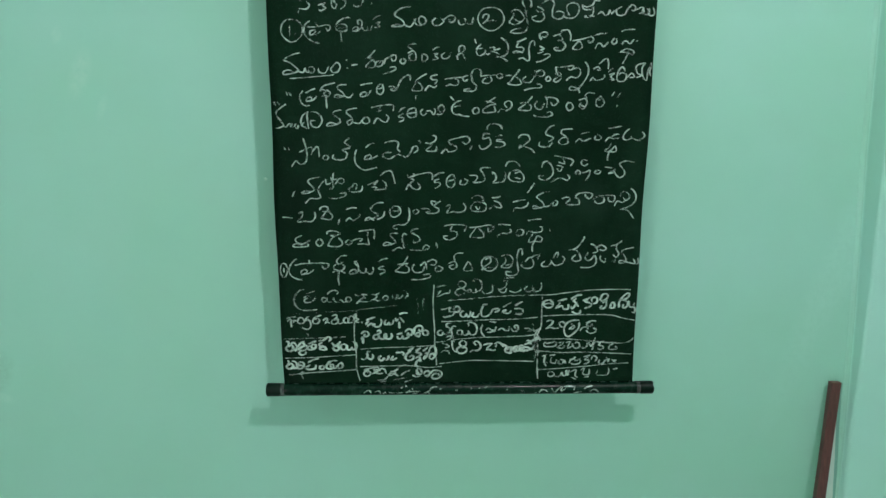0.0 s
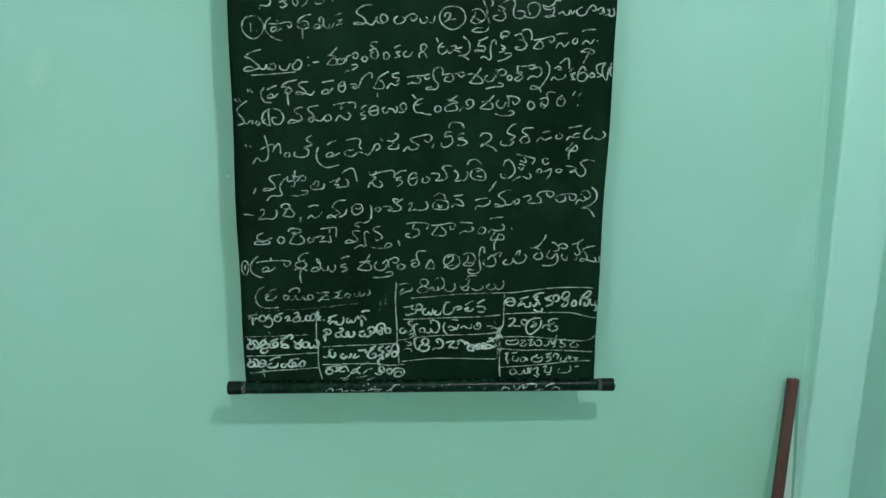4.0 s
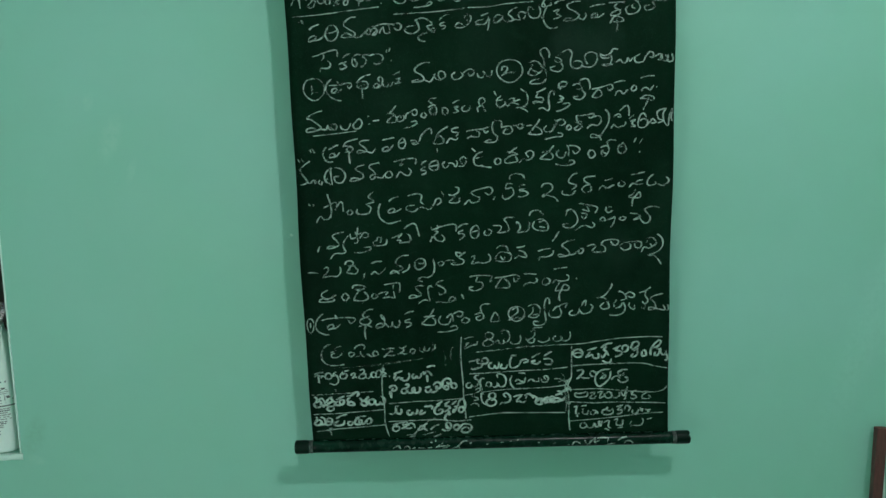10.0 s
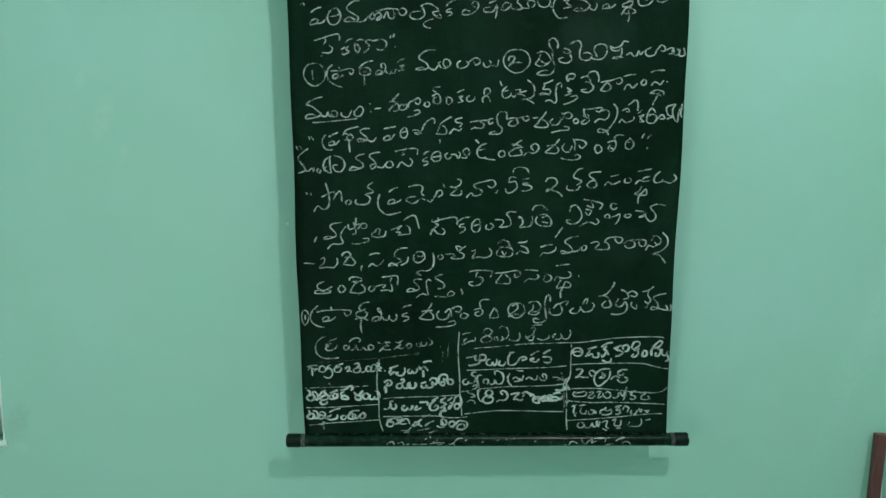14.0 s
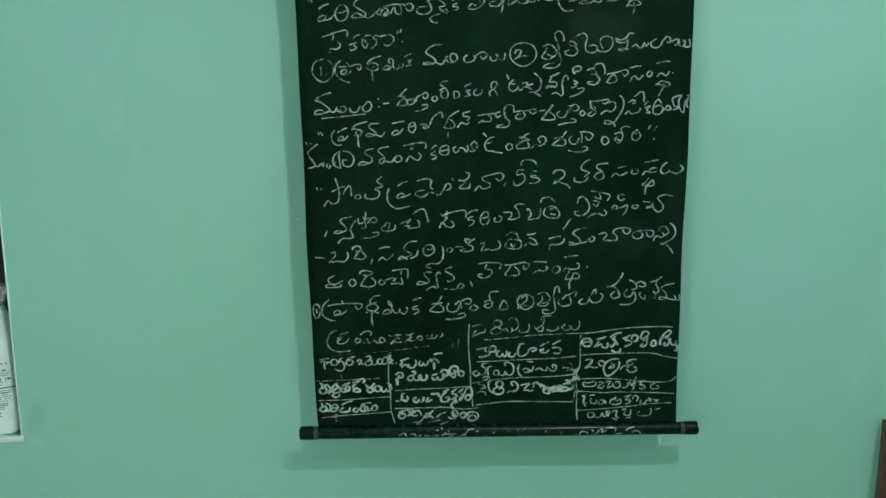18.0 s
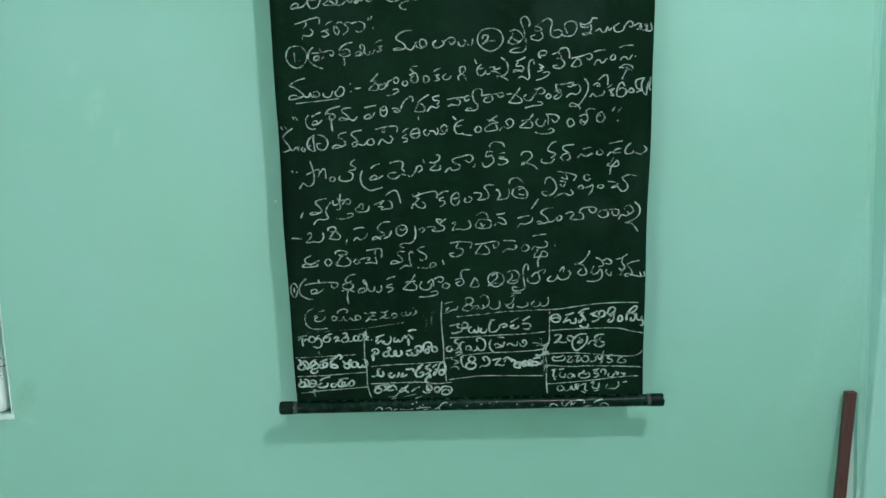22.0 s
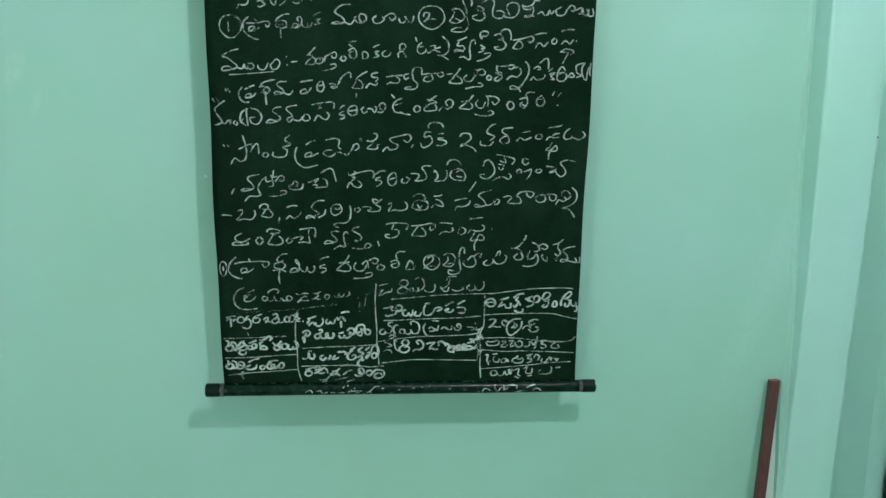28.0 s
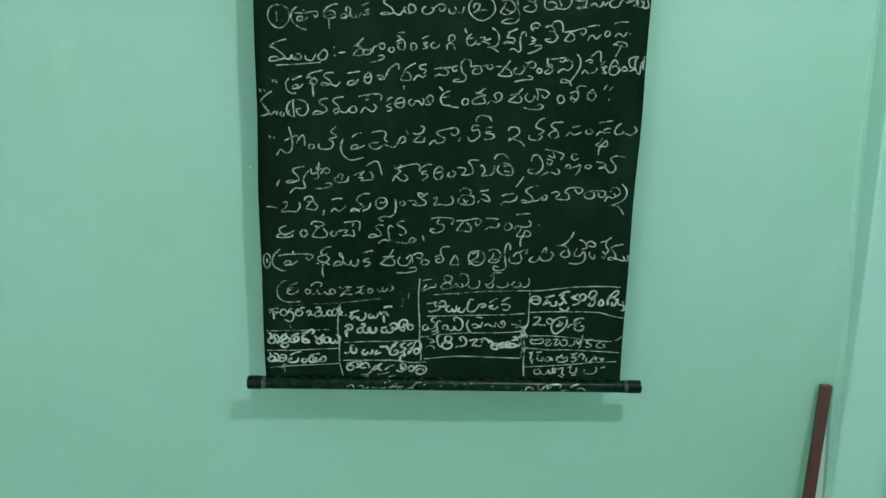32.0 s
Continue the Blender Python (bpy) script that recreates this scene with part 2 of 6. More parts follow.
bump(n, l, b, rust, 0.3, 0.001)

m, n, l, b = material("bottle_white_plastic", (0.84, 0.86, 0.84), 0.33)
mat_bottle = m
b.inputs["Subsurface Weight"].default_value = 0.35
b.inputs["Subsurface Radius"].default_value = (0.03, 0.03, 0.03)
# white tinted green: the walls' bounced light is put into the colour
l.new(ramp(n, l, noise_tex(n, l, 18, 3), 0.3, 0.7, (0.79, 0.94, 0.86), (0.84, 0.97, 0.905)), b.inputs["Base Color"])
m, n, l, b = material("clear_cap_plastic", (0.95, 0.97, 0.97), 0.04)
mat_clear = m
b.inputs["Transmission Weight"].default_value = 0.95
b.inputs["IOR"].default_value = 1.45
b.inputs["Alpha"].default_value = 0.6
mat_print = material("grey_print", (0.10, 0.13, 0.12), 0.5)[0]
mat_print_light = material("pale_grey_print", (0.33, 0.37, 0.35), 0.5)[0]
mat_red = material("red_print", (0.45, 0.05, 0.06), 0.5)[0]
mat_green = material("green_print", (0.03, 0.17, 0.06), 0.5)[0]
mat_wedge = material("pale_wedge_green", (0.52, 0.66, 0.575), 0.9, spec=0.2)[0]
# darker mint for the painted shadow of the stick
mat_stick_shadow = painted_plaster("stick_shadow_green", (0.17, 0.41, 0.32), 0.6)
mat_hole = material("dark_hole", (0.05, 0.07, 0.06), 0.9)[0]

m, n, l, b = material("floor_cement", (0.30, 0.30, 0.28), 0.5)
mat_floor = m
l.new(ramp(n, l, noise_tex(n, l, 6, 6, 0.65), 0.3, 0.75, (0.27, 0.275, 0.265), (0.40, 0.405, 0.38)), b.inputs["Base Color"])
m, n, l, b = material("earth", (0.3, 0.24, 0.17), 0.95)
mat_ground = m
l.new(ramp(n, l, noise_tex(n, l, 0.8, 8, 0.65), 0.3, 0.75, (0.24, 0.19, 0.13), (0.36, 0.3, 0.22)), b.inputs["Base Color"])
mat_blue = painted_plaster("pale_blue_limewash", (0.34, 0.44, 0.53), 0.85)
mat_white = painted_plaster("backdrop_white", (0.84, 0.85, 0.86), 0.85)
mat_curtain = material("dark_green_cloth", (0.008, 0.036, 0.025), 0.9, spec=0.03)[0]
mat_twig = material("dry_twig", (0.5, 0.49, 0.47), 0.9)[0]
m, n, l, b = material("bulb_glow", (1, 1, 1), 0.4)
b.inputs["Emission Color"].default_value = (1, 1, 0.97, 1)
b.inputs["Emission Strength"].default_value = 12
mat_bulb = m
mat_white_plastic = material("white_plastic", (0.8, 0.8, 0.78), 0.4)[0]


# ---------------------------------------------------------------- mesh helpers
def link(name, bm, mat, parent=None, label="", smooth=False):
    me = bpy.data.meshes.new(name)
    bmesh.ops.recalc_face_normals(bm, faces=bm.faces)
    bm.to_mesh(me)
    bm.free()
    for mm in (mat if isinstance(mat, (list, tuple)) else [mat]):
        me.materials.append(mm)
    if smooth:
        me.polygons.foreach_set("use_smooth", [True] * len(me.polygons))
    ob = new(name, me)
    if parent:
        ob.parent = parent
    if label:
        tagged(ob, label)
    return ob


def part(name, bm, mat, parent, label="", smooth=False):
    return link(name, bm, mat, parent, label, smooth)


def thing(name, label, category, group="", kind=""):
    return tagged(new(name), label, category, group, kind)


def box(bm, x0, x1, y0, y1, z0, z1, bevel=0.0, mat=0):
    r = bmesh.ops.create_cube(bm, size=1.0)
    for v in r["verts"]:
        v.co = Vector(((x0 + x1) / 2 + v.co.x * (x1 - x0), (y0 + y1) / 2 + v.co.y * (y1 - y0), (z0 + z1) / 2 + v.co.z * (z1 - z0)))
    faces = {f for v in r["verts"] for f in v.link_faces}
    for f in faces:
        f.material_index = mat
    if bevel:
        bmesh.ops.bevel(bm, geom=list({e for f in faces for e in f.edges}), offset=bevel, segments=2, affect="EDGES", profile=0.6)
    return bm


def tube(bm, points, radii, sides=10, caps=True):
    """A round rod along points."""
    rings = []
    pts = [Vector(p) for p in points]
    for i, p in enumerate(pts):
        d = (pts[min(i + 1, len(pts) - 1)] - pts[max(i - 1, 0)]).normalized()
        ref = Vector((0, 0, 1)) if abs(d.z) < 0.9 else Vector((1, 0, 0))
        u = d.cross(ref).normalized()
        w = d.cross(u).normalized()
        r = radii[i] if isinstance(radii, (list, tuple)) else radii
        rings.append([bm.verts.new(p + (u * math.cos(a) + w * math.sin(a)) * r) for a in (2 * math.pi * k / sides for k in range(sides))])
    for a, c in zip(rings, rings[1:]):
        for k in range(sides):
            bm.faces.new((a[k], a[(k + 1) % sides], c[(k + 1) % sides], c[k]))
    if caps:
        bm.faces.new(rings[0])
        bm.faces.new(list(reversed(rings[-1])))
    return bm


def wall_mesh(x0, x1, z0, z1, y0, y1, openings):
    """An upright wall along x, from y0 to y1 thick, with real openings (xa, xb, za, zb)."""
    bm = bmesh.new()
    xs = sorted({x0, x1, *(v for o in openings for v in o[:2])})
    zs = sorted({z0, z1, *(v for o in openings for v in o[2:])})

    def solid(i, j):
        if not (0 <= i < len(xs) - 1 and 0 <= j < len(zs) - 1):
            return False
        cx, cz = (xs[i] + xs[i + 1]) / 2, (zs[j] + zs[j + 1]) / 2
        return not any(a < cx < c and e < cz < f for a, c, e, f in openings)

    verts = {}

    def v(x, y, z):
        if (x, y, z) not in verts:
            verts[(x, y, z)] = bm.verts.new((x, y, z))
        return verts[(x, y, z)]

    for i in range(len(xs) - 1):
        for j in range(len(zs) - 1):
            if not solid(i, j):
                continue
            a, c, e, f = xs[i], xs[i + 1], zs[j], zs[j + 1]
            bm.faces.new((v(a, y0, e), v(c, y0, e), v(c, y0, f), v(a, y0, f)))
            bm.faces.new((v(a, y1, e), v(a, y1, f), v(c, y1, f), v(c, y1, e)))
            if not solid(i - 1, j):
                bm.faces.new((v(a, y0, e), v(a, y0, f), v(a, y1, f), v(a, y1, e)))
            if not solid(i + 1, j):
                bm.faces.new((v(c, y0, e), v(c, y1, e), v(c, y1, f), v(c, y0, f)))
            if not solid(i, j - 1):
                bm.faces.new((v(a, y0, e), v(a, y1, e), v(c, y1, e), v(c, y0, e)))
            if not solid(i, j + 1):
                bm.faces.new((v(a, y0, f), v(c, y0, f), v(c, y1, f), v(a, y1, f)))
    return bm


# ---------------------------------------------------------------- chalk hand: the signs of the writing, strokes in half millimetres from a sign's left foot
HAND = {}


def strokes_of(text):
    return [[tuple(float(v) for v in p.split(",")) for p in s.split()] for s in text.split("/")]


def sign(name, advance, strokes):
    HAND[name] = (advance, strokes_of(strokes))


sign("ga", 51, "0,11 11,32 21,60 / 22,61 28,35 32,-1")
sign("Naa", 70, "1,26 13,35 26,32 19,19 7,8 15,0 28,4 34,20 29,30 / 0,39 17,43 43,39 62,28 65,17 51,13 43,23 52,35")
sign("o", 27, "8,30 0,22 3,10 14,10 17,21 8,30")
sign("ka", 31, "1,32 14,28 21,22 7,17 20,9 0,4")
sign("sho", 49, "30,47 20,38 0,36 11,25 22,19 19,6 9,4 7,16 23,25 33,34")
sign("dha", 33, "0,24 14,33 27,36 / 13,32 3,21 19,15 28,21 25,30 / 11,15 11,-2")
sign("na", 55, "0,33 10,29 2,21 13,16 27,32 24,43 31,48")
sign("colon", 2, "0,42 1,36 / 2,6 1,3")
sign("da", 70, "28,33 18,40 2,38 0,23 14,13 31,17 33,31 / 1,27 21,29 / 11,10 27,-1 50,0 59,19 51,40 36,44")
sign("ttaa", 101, "18,37 4,30 0,14 10,4 27,6 37,22 31,32 / 34,27 51,25 64,31 / 57,28 84,37 91,23 77,15 67,24 / 13,-19 43,-18 70,-13 78,-5 66,-2 60,-11")
sign("o2", 52, "10,23 0,17 1,2 16,1 23,12 13,23")
sign("sha", 25, "8,37 0,28 3,14 18,7 25,23 8,34 / 11,8 24,-1 7,-3 1,5")
sign("sa", 44, "0,4 14,19 24,0 40,1 44,15")
sign("ka2", 40, "0,24 13,24 3,14 27,12 30,2 6,0")
sign("ra", 41, "10,26 0,13 10,-2 27,5 24,22")
sign("Na", 87, "0,11 13,21 27,14 20,1 33,-2 / 33,20 71,15 87,18 84,5 64,2")
sign("quote", 16, "0,8 5,0 / 9,13 16,1")
sign("pa", 60, "4,41 17,51 40,59 / 0,2 6,15 23,20 29,14 18,5 1,0 18,3 42,7 59,24")
sign("ri", 58, "12,48 0,25 11,1 35,4 46,29 33,52 12,50 / 4,27 22,27 42,34")
sign("maa", 87, "54,78 33,76 12,61 10,49 31,34 47,23 40,10 3,9 0,15 17,24 37,14 / 40,10 63,8 87,28")
sign("Naa2", 138, "0,22 10,38 16,21 6,15 0,22 / 13,28 33,37 40,23 29,12 23,14 36,27 / 20,41 60,49 97,47 / 46,17 60,39 66,19 82,17 83,38 77,45 / 93,41 114,50 126,40 119,27 106,27 100,37")
sign("tma", 124, "35,38 8,36 0,23 11,13 34,13 51,27 42,54 / 35,54 59,63 82,56 99,39 78,33 101,12 107,21 98,26 88,16 / 81,13 54,4 46,-7 57,-16 72,-18")
sign("ka3", 33, "0,53 11,65 33,74 / 19,45 4,41 2,34 17,34 19,26 6,21")
sign("vi", 75, "27,11 11,18 0,5 14,0 34,4 51,17 57,36 45,46 35,37 45,23")
sign("sha2", 47, "24,25 3,22 0,11 20,8 34,12 45,34 / 17,38 43,47 / 47,30 44,4 40,-15")
sign("yaa", 122, "28,24 12,28 0,12 4,0 25,11 32,24 / 28,17 42,4 69,6 62,19 52,29 63,42 83,51 / 72,9 93,8 86,28 100,34 113,27 110,14 101,11")
sign("la", 49, "22,39 5,50 0,30 11,13 35,12 45,32 39,52 / 45,15 52,8")
sign("hook", 40, "31,96 14,77 3,58 0,51 14,47 7,61 / 33,70 33,53 19,49 8,25 6,2 16,-18 33,-28 57,-25")
sign("ka4", 38, "4,56 21,65 42,68 / 1,30 21,36 11,23 28,12 0,4")
sign("ma", 92, "61,60 37,60 14,51 17,38 44,23 54,10 37,-3 0,-4 10,5 30,1 / 54,3 68,-4 78,9 75,22")
sign("pa2", 68, "0,38 24,44 53,46 / 5,2 8,11 22,16 28,9 17,2 5,1 34,3 51,15")
sign("ddha", 61, "0,49 27,51 61,50 / 37,50 20,35 41,21 34,8 7,6 10,15 31,24 44,27 / 3,-21 20,2 44,-2 53,-13 34,-17 10,-16 3,-19 / 27,-5 31,-28 27,-48")
sign("ti", 69, "14,39 0,27 7,10 28,9 45,18 52,34 41,51 28,58 14,69 19,82 38,81 48,67 38,58 / 28,45 21,32 35,27")
sign("lo", 75, "17,36 0,34 1,21 20,20 37,32 27,46 44,52 58,51 54,68 64,91 / 58,68 71,48 75,54")
sign("se", 94, "0,54 26,60 56,70 88,73 89,50 / 39,62 42,52 32,39 / 26,0 30,13 47,11 60,15 64,28 55,37")
sign("ka5", 47, "16,46 28,55 41,58 / 0,23 17,29 27,32 17,23 28,14 9,5 3,11")
sign("ra2", 29, "2,45 0,25 10,11 18,24 7,41 / 7,48 17,54 31,53")
sign("Na2", 94, "0,10 17,20 21,36 9,45 18,53 35,49 / 35,49 62,54 80,44 77,27 60,17 47,22")
sign("quote2", 15, "2,68 0,56 / 14,72 9,59")
sign("dot", 3, "0,29 3,28")
sign("one", 20, "0,33 1,18 1,0 / 17,6 20,3")
sign("bracket", 12, "22,76 5,63 0,40 10,20 32,5 55,-1")
sign("paa", 99, "0,55 23,55 46,57 63,61 78,59 80,49 72,41 66,50 / 30,68 39,54 / 9,29 10,40 24,44 29,38 19,30 9,28 30,29 45,40")
sign("tha", 57, "0,59 14,75 35,84 52,86 / 27,65 4,58 3,45 23,38 40,44 37,60 24,64 / 10,48 30,51 / 18,38 19,21 20,4")
sign("mi", 75, "0,40 7,51 21,53 20,43 3,39 23,41 34,55 36,69 28,78 20,71 25,60 / 34,55 42,41 53,42 56,55 / 55,47 65,42 72,57")
sign("ka6", 26, "0,80 10,86 25,91 / 9,66 26,69 16,60 26,53 5,50")
sign("muu", 143, "67,67 39,65 15,51 12,38 34,24 44,10 30,1 0,2 17,8 40,3 / 44,7 64,-1 78,15 85,28 / 78,25 85,8 101,4 119,14 116,30 99,34 95,18 105,4")
sign("laa", 92, "13,29 0,19 6,4 26,5 40,18 30,28 / 37,21 61,37 78,33 78,19 64,13 58,24")
sign("lu", 53, "0,22 3,9 16,5 27,18 20,28 / 30,11 47,7 53,30")
sign("two", 49, "0,17 5,31 21,29 18,16 1,0 18,9 49,10")
sign("dva", 81, "2,74 23,81 40,73 53,52 39,39 16,50 / 16,70 12,57 0,38 22,30 43,39 / 74,88 78,105 64,125 47,119 47,102 57,82 60,52 67,28 56,5 29,0 5,4 22,15 43,16")
sign("tii", 72, "17,90 31,86 41,76 24,73 14,81 / 37,70 44,53 30,40 6,44 0,54 17,60 / 27,93 41,106 65,115 77,101 72,78 72,58")
sign("ya", 94, "0,58 13,48 34,50 41,66 27,74 10,71 / 37,60 51,51 79,52 94,74 92,94 75,102 55,96 51,79 61,59")
sign("muu2", 124, "64,55 45,56 38,43 14,34 0,41 7,27 31,26 31,36 / 38,36 41,19 31,0 7,1 24,5 45,2 / 55,9 72,18 79,8 93,7 100,24 107,10 117,23")
sign("laa2", 72, "21,35 0,23 7,6 31,8 41,28 / 38,21 55,41 69,33 65,20 55,24")
sign("lu2", 66, "0,23 21,32 28,15 11,11 / 28,32 21,16 38,5 49,18 38,28 / 49,28 49,4 66,7 62,31")
sign("muu3", 124, "60,74 33,68 9,56 3,49 21,42 44,24 53,13 33,4 0,0 3,12 23,15 36,4 / 53,10 70,6 77,22 80,9 90,5 / 87,22 104,25 110,11 97,5 87,15")
sign("la2", 44, "0,20 2,7 23,3 36,26")
sign("am", 33, "10,28 0,19 5,5 23,7 33,27 21,39 8,28")
sign("colon2", 16, "0,32 1,28 / 4,5 2,0")
sign("dash", 24, "0,12 10,13 24,15")
sign("da2", 37, "38,60 23,45 13,34 / 0,31 15,33 33,28 / 28,27 13,15 1,2 / 1,2 16,0 32,1 38,13 30,25")
sign("ttaa2", 88, "14,23 3,18 0,8 9,2 24,7 28,19 20,23 15,15 / 32,10 36,27 52,35 67,43 75,34 70,22 60,23 57,31 / 24,-23 51,-18 72,-8 69,1 51,-1")
sign("o3", 27, "6,29 0,18 12,11 20,21 11,30")
sign("sha3", 51, "31,79 7,77 4,67 17,60 / 0,47 20,56 30,39 26,22 9,23 6,40 20,46")
sign("am2", 37, "0,44 1,21 13,19 20,34 10,43 0,42")
sign("ka7", 33, "0,57 11,64 25,68 / 4,43 21,46 10,38 20,28 0,23")
sign("la3", 56, "12,48 0,39 6,27 25,31 32,47")
sign("gi", 30, "3,23 0,36 14,46 24,35 30,21 / 7,49 7,66 21,72 28,59 17,49")
sign("u", 53, "0,58 8,41 / 25,40 11,27 8,11 18,0 35,6 42,19 / 15,24 32,26 / 42,9 49,2 59,12")
sign("nna", 85, "0,26 20,28 17,18 41,24 / 6,14 23,11 37,4 / 43,61 64,44 69,19 58,-1 26,-6 / 26,-6 44,-7 68,-21")
sign("vya", 86, "49,59 32,51 14,45 / 21,43 14,28 35,27 38,14 0,8 14,15 38,7 / 79,32 76,49 62,40 59,13 62,-11 55,-21 38,-10 22,-14")
sign("kti", 59, "11,55 11,72 25,79 39,74 32,61 18,63 / 18,61 14,51 / 11,31 28,20 14,18 24,10 4,5 / 0,-26 24,-20 49,-5 44,3 24,0")
sign("lee", 69, "0,63 21,69 34,51 14,49 / 31,48 45,31 31,14 10,15 3,22 21,25 / 24,69 31,82 52,84 62,67 62,47")
sign("daa", 79, "0,47 34,52 69,61 76,47 62,39 55,50 / 25,48 12,35 0,19 / 0,19 18,16 34,21 34,35 23,46")
sign("sa2", 65, "0,65 24,71 45,72 / 4,19 14,36 25,36 35,25 52,41")
sign("o4", 32, "11,55 0,44 5,34 18,40 15,55")
sign("sta", 61, "0,78 24,84 52,84 / 4,32 14,44 25,42 35,34 49,51 / 58,45 61,43 / 0,4 21,17 49,9 46,-2 25,3 4,7 / 33,9 25,-9 11,-36")
sign("quote3", 17, "0,14 4,3 / 8,14 17,0")
sign("bracket2", 21, "12,52 0,35 3,14 16,0 36,0")
sign("pa3", 51, "0,44 18,53 35,59 / 0,15 6,27 18,29 21,21 9,15 0,15 23,17 39,32")
sign("tha2", 53, "0,50 15,68 56,78 / 4,55 21,51 13,38 26,30 36,43 24,54 / 3,31 23,34 / 20,30 22,7 24,-11")
sign("ma2", 89, "43,71 16,69 8,59 28,43 31,31 0,26 4,36 28,31 / 31,32 51,25 65,40")
sign("pa4", 61, "1,68 21,72 45,75 / 0,28 5,40 20,44 23,35 13,28 1,28 23,30 41,50")
sign("ri2", 41, "15,74 1,60 0,41 15,35 24,52 18,72 / 4,54 23,59")
sign("sho2", 83, "0,61 17,62 24,55 7,51 20,47 34,60 / 17,50 32,50 / 34,60 42,80 63,99 77,99 78,82")
sign("dha2", 47, "55,105 35,95 16,82 / 17,82 10,66 0,47 / 0,47 17,45 35,47 36,65 20,77 / 14,30 14,13")
sign("na2", 46, "46,101 22,95 25,85 45,81 35,68 / 0,45 14,62 21,61 35,56 44,65")
sign("vaa", 131, "0,41 28,45 65,47 / 34,43 48,34 44,20 17,21 3,15 20,25 / 83,53 65,47 69,33 82,39 / 129,47 128,71 107,74 95,59 100,31 113,17 106,-1 68,-1 82,7 92,5")
sign("raa", 86, "0,50 24,53 38,52 72,57 76,47 62,41 52,55 / 31,49 38,35 24,24 5,28 10,40 24,43")
sign("da3", 65, "52,72 38,52 28,45 / 0,50 24,52 / 31,47 23,34 9,21 / 9,21 33,17 58,20 54,34 35,47")
sign("ttaa3", 82, "11,47 0,37 9,25 28,27 39,46 32,53 / 42,39 49,59 39,66 / 46,62 66,68 78,57 70,46 56,48 / 4,-2 35,5 66,7 66,17 49,19")
sign("o5", 29, "9,47 0,37 8,28 19,36 10,47")
sign("shaa", 45, "7,78 35,78 70,82 63,67 49,71 / 7,80 11,56 25,45 / 4,52 21,59 28,41 11,25 0,32 14,42")
sign("nni", 79, "0,30 18,43 38,39 52,55 45,73 21,70 / 66,95 79,78 79,51 63,21 42,-2 14,-3 18,9 42,1 52,-15")
sign("sii", 66, "10,42 28,50 38,39 24,40 / 31,60 56,79 66,69 66,41 / 0,0 11,13 24,2 52,11 52,22")
sign("ka8", 35, "0,31 17,44 / 4,21 24,27 11,14 25,3 7,4")
sign("ri3", 38, "31,32 17,49 3,33 0,2 24,-2 35,18 17,29 3,19")
sign("cha", 52, "0,11 14,27 25,13 7,11 / 59,62 31,52 35,26 53,19 32,10")
sign("Dam", 39, "11,63 0,43 4,15 18,1 21,35 / 21,35 35,62 28,28 39,14")
sign("quote4", 20, "0,14 6,0 / 10,15 20,3")
sign("mu", 65, "37,85 14,69 1,50 21,21 24,8 0,0 20,4 / 24,11 34,4 48,17 54,3 55,20")
sign("o6", 24, "7,16 0,6 10,-2 14,12")
sign("nd", 91, "26,58 5,42 0,15 20,-3 / 11,21 0,8 20,0 / 26,58 22,45 26,-4 / 36,58 63,50 75,25 61,2 40,6 34,23 52,26")
sign("va", 71, "54,62 30,57 23,45 43,33 49,19 31,9 0,5 11,17 35,12")
sign("ruu", 89, "38,67 7,62 0,52 16,37 22,20 8,8 3,21 22,27 / 25,16 46,12 56,25 / 67,35 56,22 66,11 83,17 77,33 67,33")
sign("se2", 99, "0,68 31,74 78,76 79,54 / 34,70 23,54 37,60 / 8,10 22,30 36,22 52,15 63,31 53,42")
sign("ka9", 30, "0,52 12,63 26,66 / 16,45 2,38 0,32 15,30 17,21 1,16")
sign("ri4", 48, "25,65 7,59 0,42 13,30 32,37 31,61 21,65 / 3,44 31,49")
sign("chi", 108, "11,60 0,50 10,36 23,46 / 21,53 38,52 48,38 55,54 49,62 / 59,41 76,40 88,60 77,74 65,61 73,47")
sign("u2", 71, "0,103 14,89 / 41,88 21,82 6,62 13,41 33,37 / 13,65 38,71 / 30,40 47,33 71,30")
sign("o7", 38, "11,23 0,12 7,0 21,4 22,18 13,23")
sign("Da", 52, "46,58 28,47 14,37 / 8,44 32,40 46,32 25,30 0,14 4,3 28,4 45,8 39,26")
sign("ni", 75, "0,1 14,16 31,10 49,19 52,36 39,44 25,34 35,20")
sign("da4", 57, "52,59 40,44 33,35 / 7,35 35,39 / 32,34 17,25 0,12 / 0,12 21,9 43,9 49,22 38,34")
sign("ttaa4", 119, "14,42 4,29 14,13 31,14 39,34 / 49,17 49,44 42,58 / 49,55 77,51 89,39 73,24 63,37 / 0,-9 21,-15 56,-15 70,-5 59,3 49,-2")
sign("o8", 26, "8,39 0,21 10,6 26,16 17,34 6,31")
sign("sha4", 66, "59,54 35,57 24,47 31,37 / 0,31 24,37 31,20 17,0 3,11 14,24 / 10,14 24,6")
sign("am3", 56, "18,45 0,32 0,11 18,7 28,24 18,41 / 4,30 21,32")
sign("quote5", 20, "10,60 0,43 / 35,57 21,39")
sign("dot2", 3, "0,11 3,6")
sign("quote6", 20, "0,11 5,2 / 15,11 20,0")
sign("so", 113, "44,102 52,74 57,43 51,15 31,9 15,21 0,0 / 27,51 55,64 72,70 78,56 71,42 / 78,56 93,72 99,61 100,34")
sign("o9", 36, "9,40 0,30 12,22 21,32 13,41")
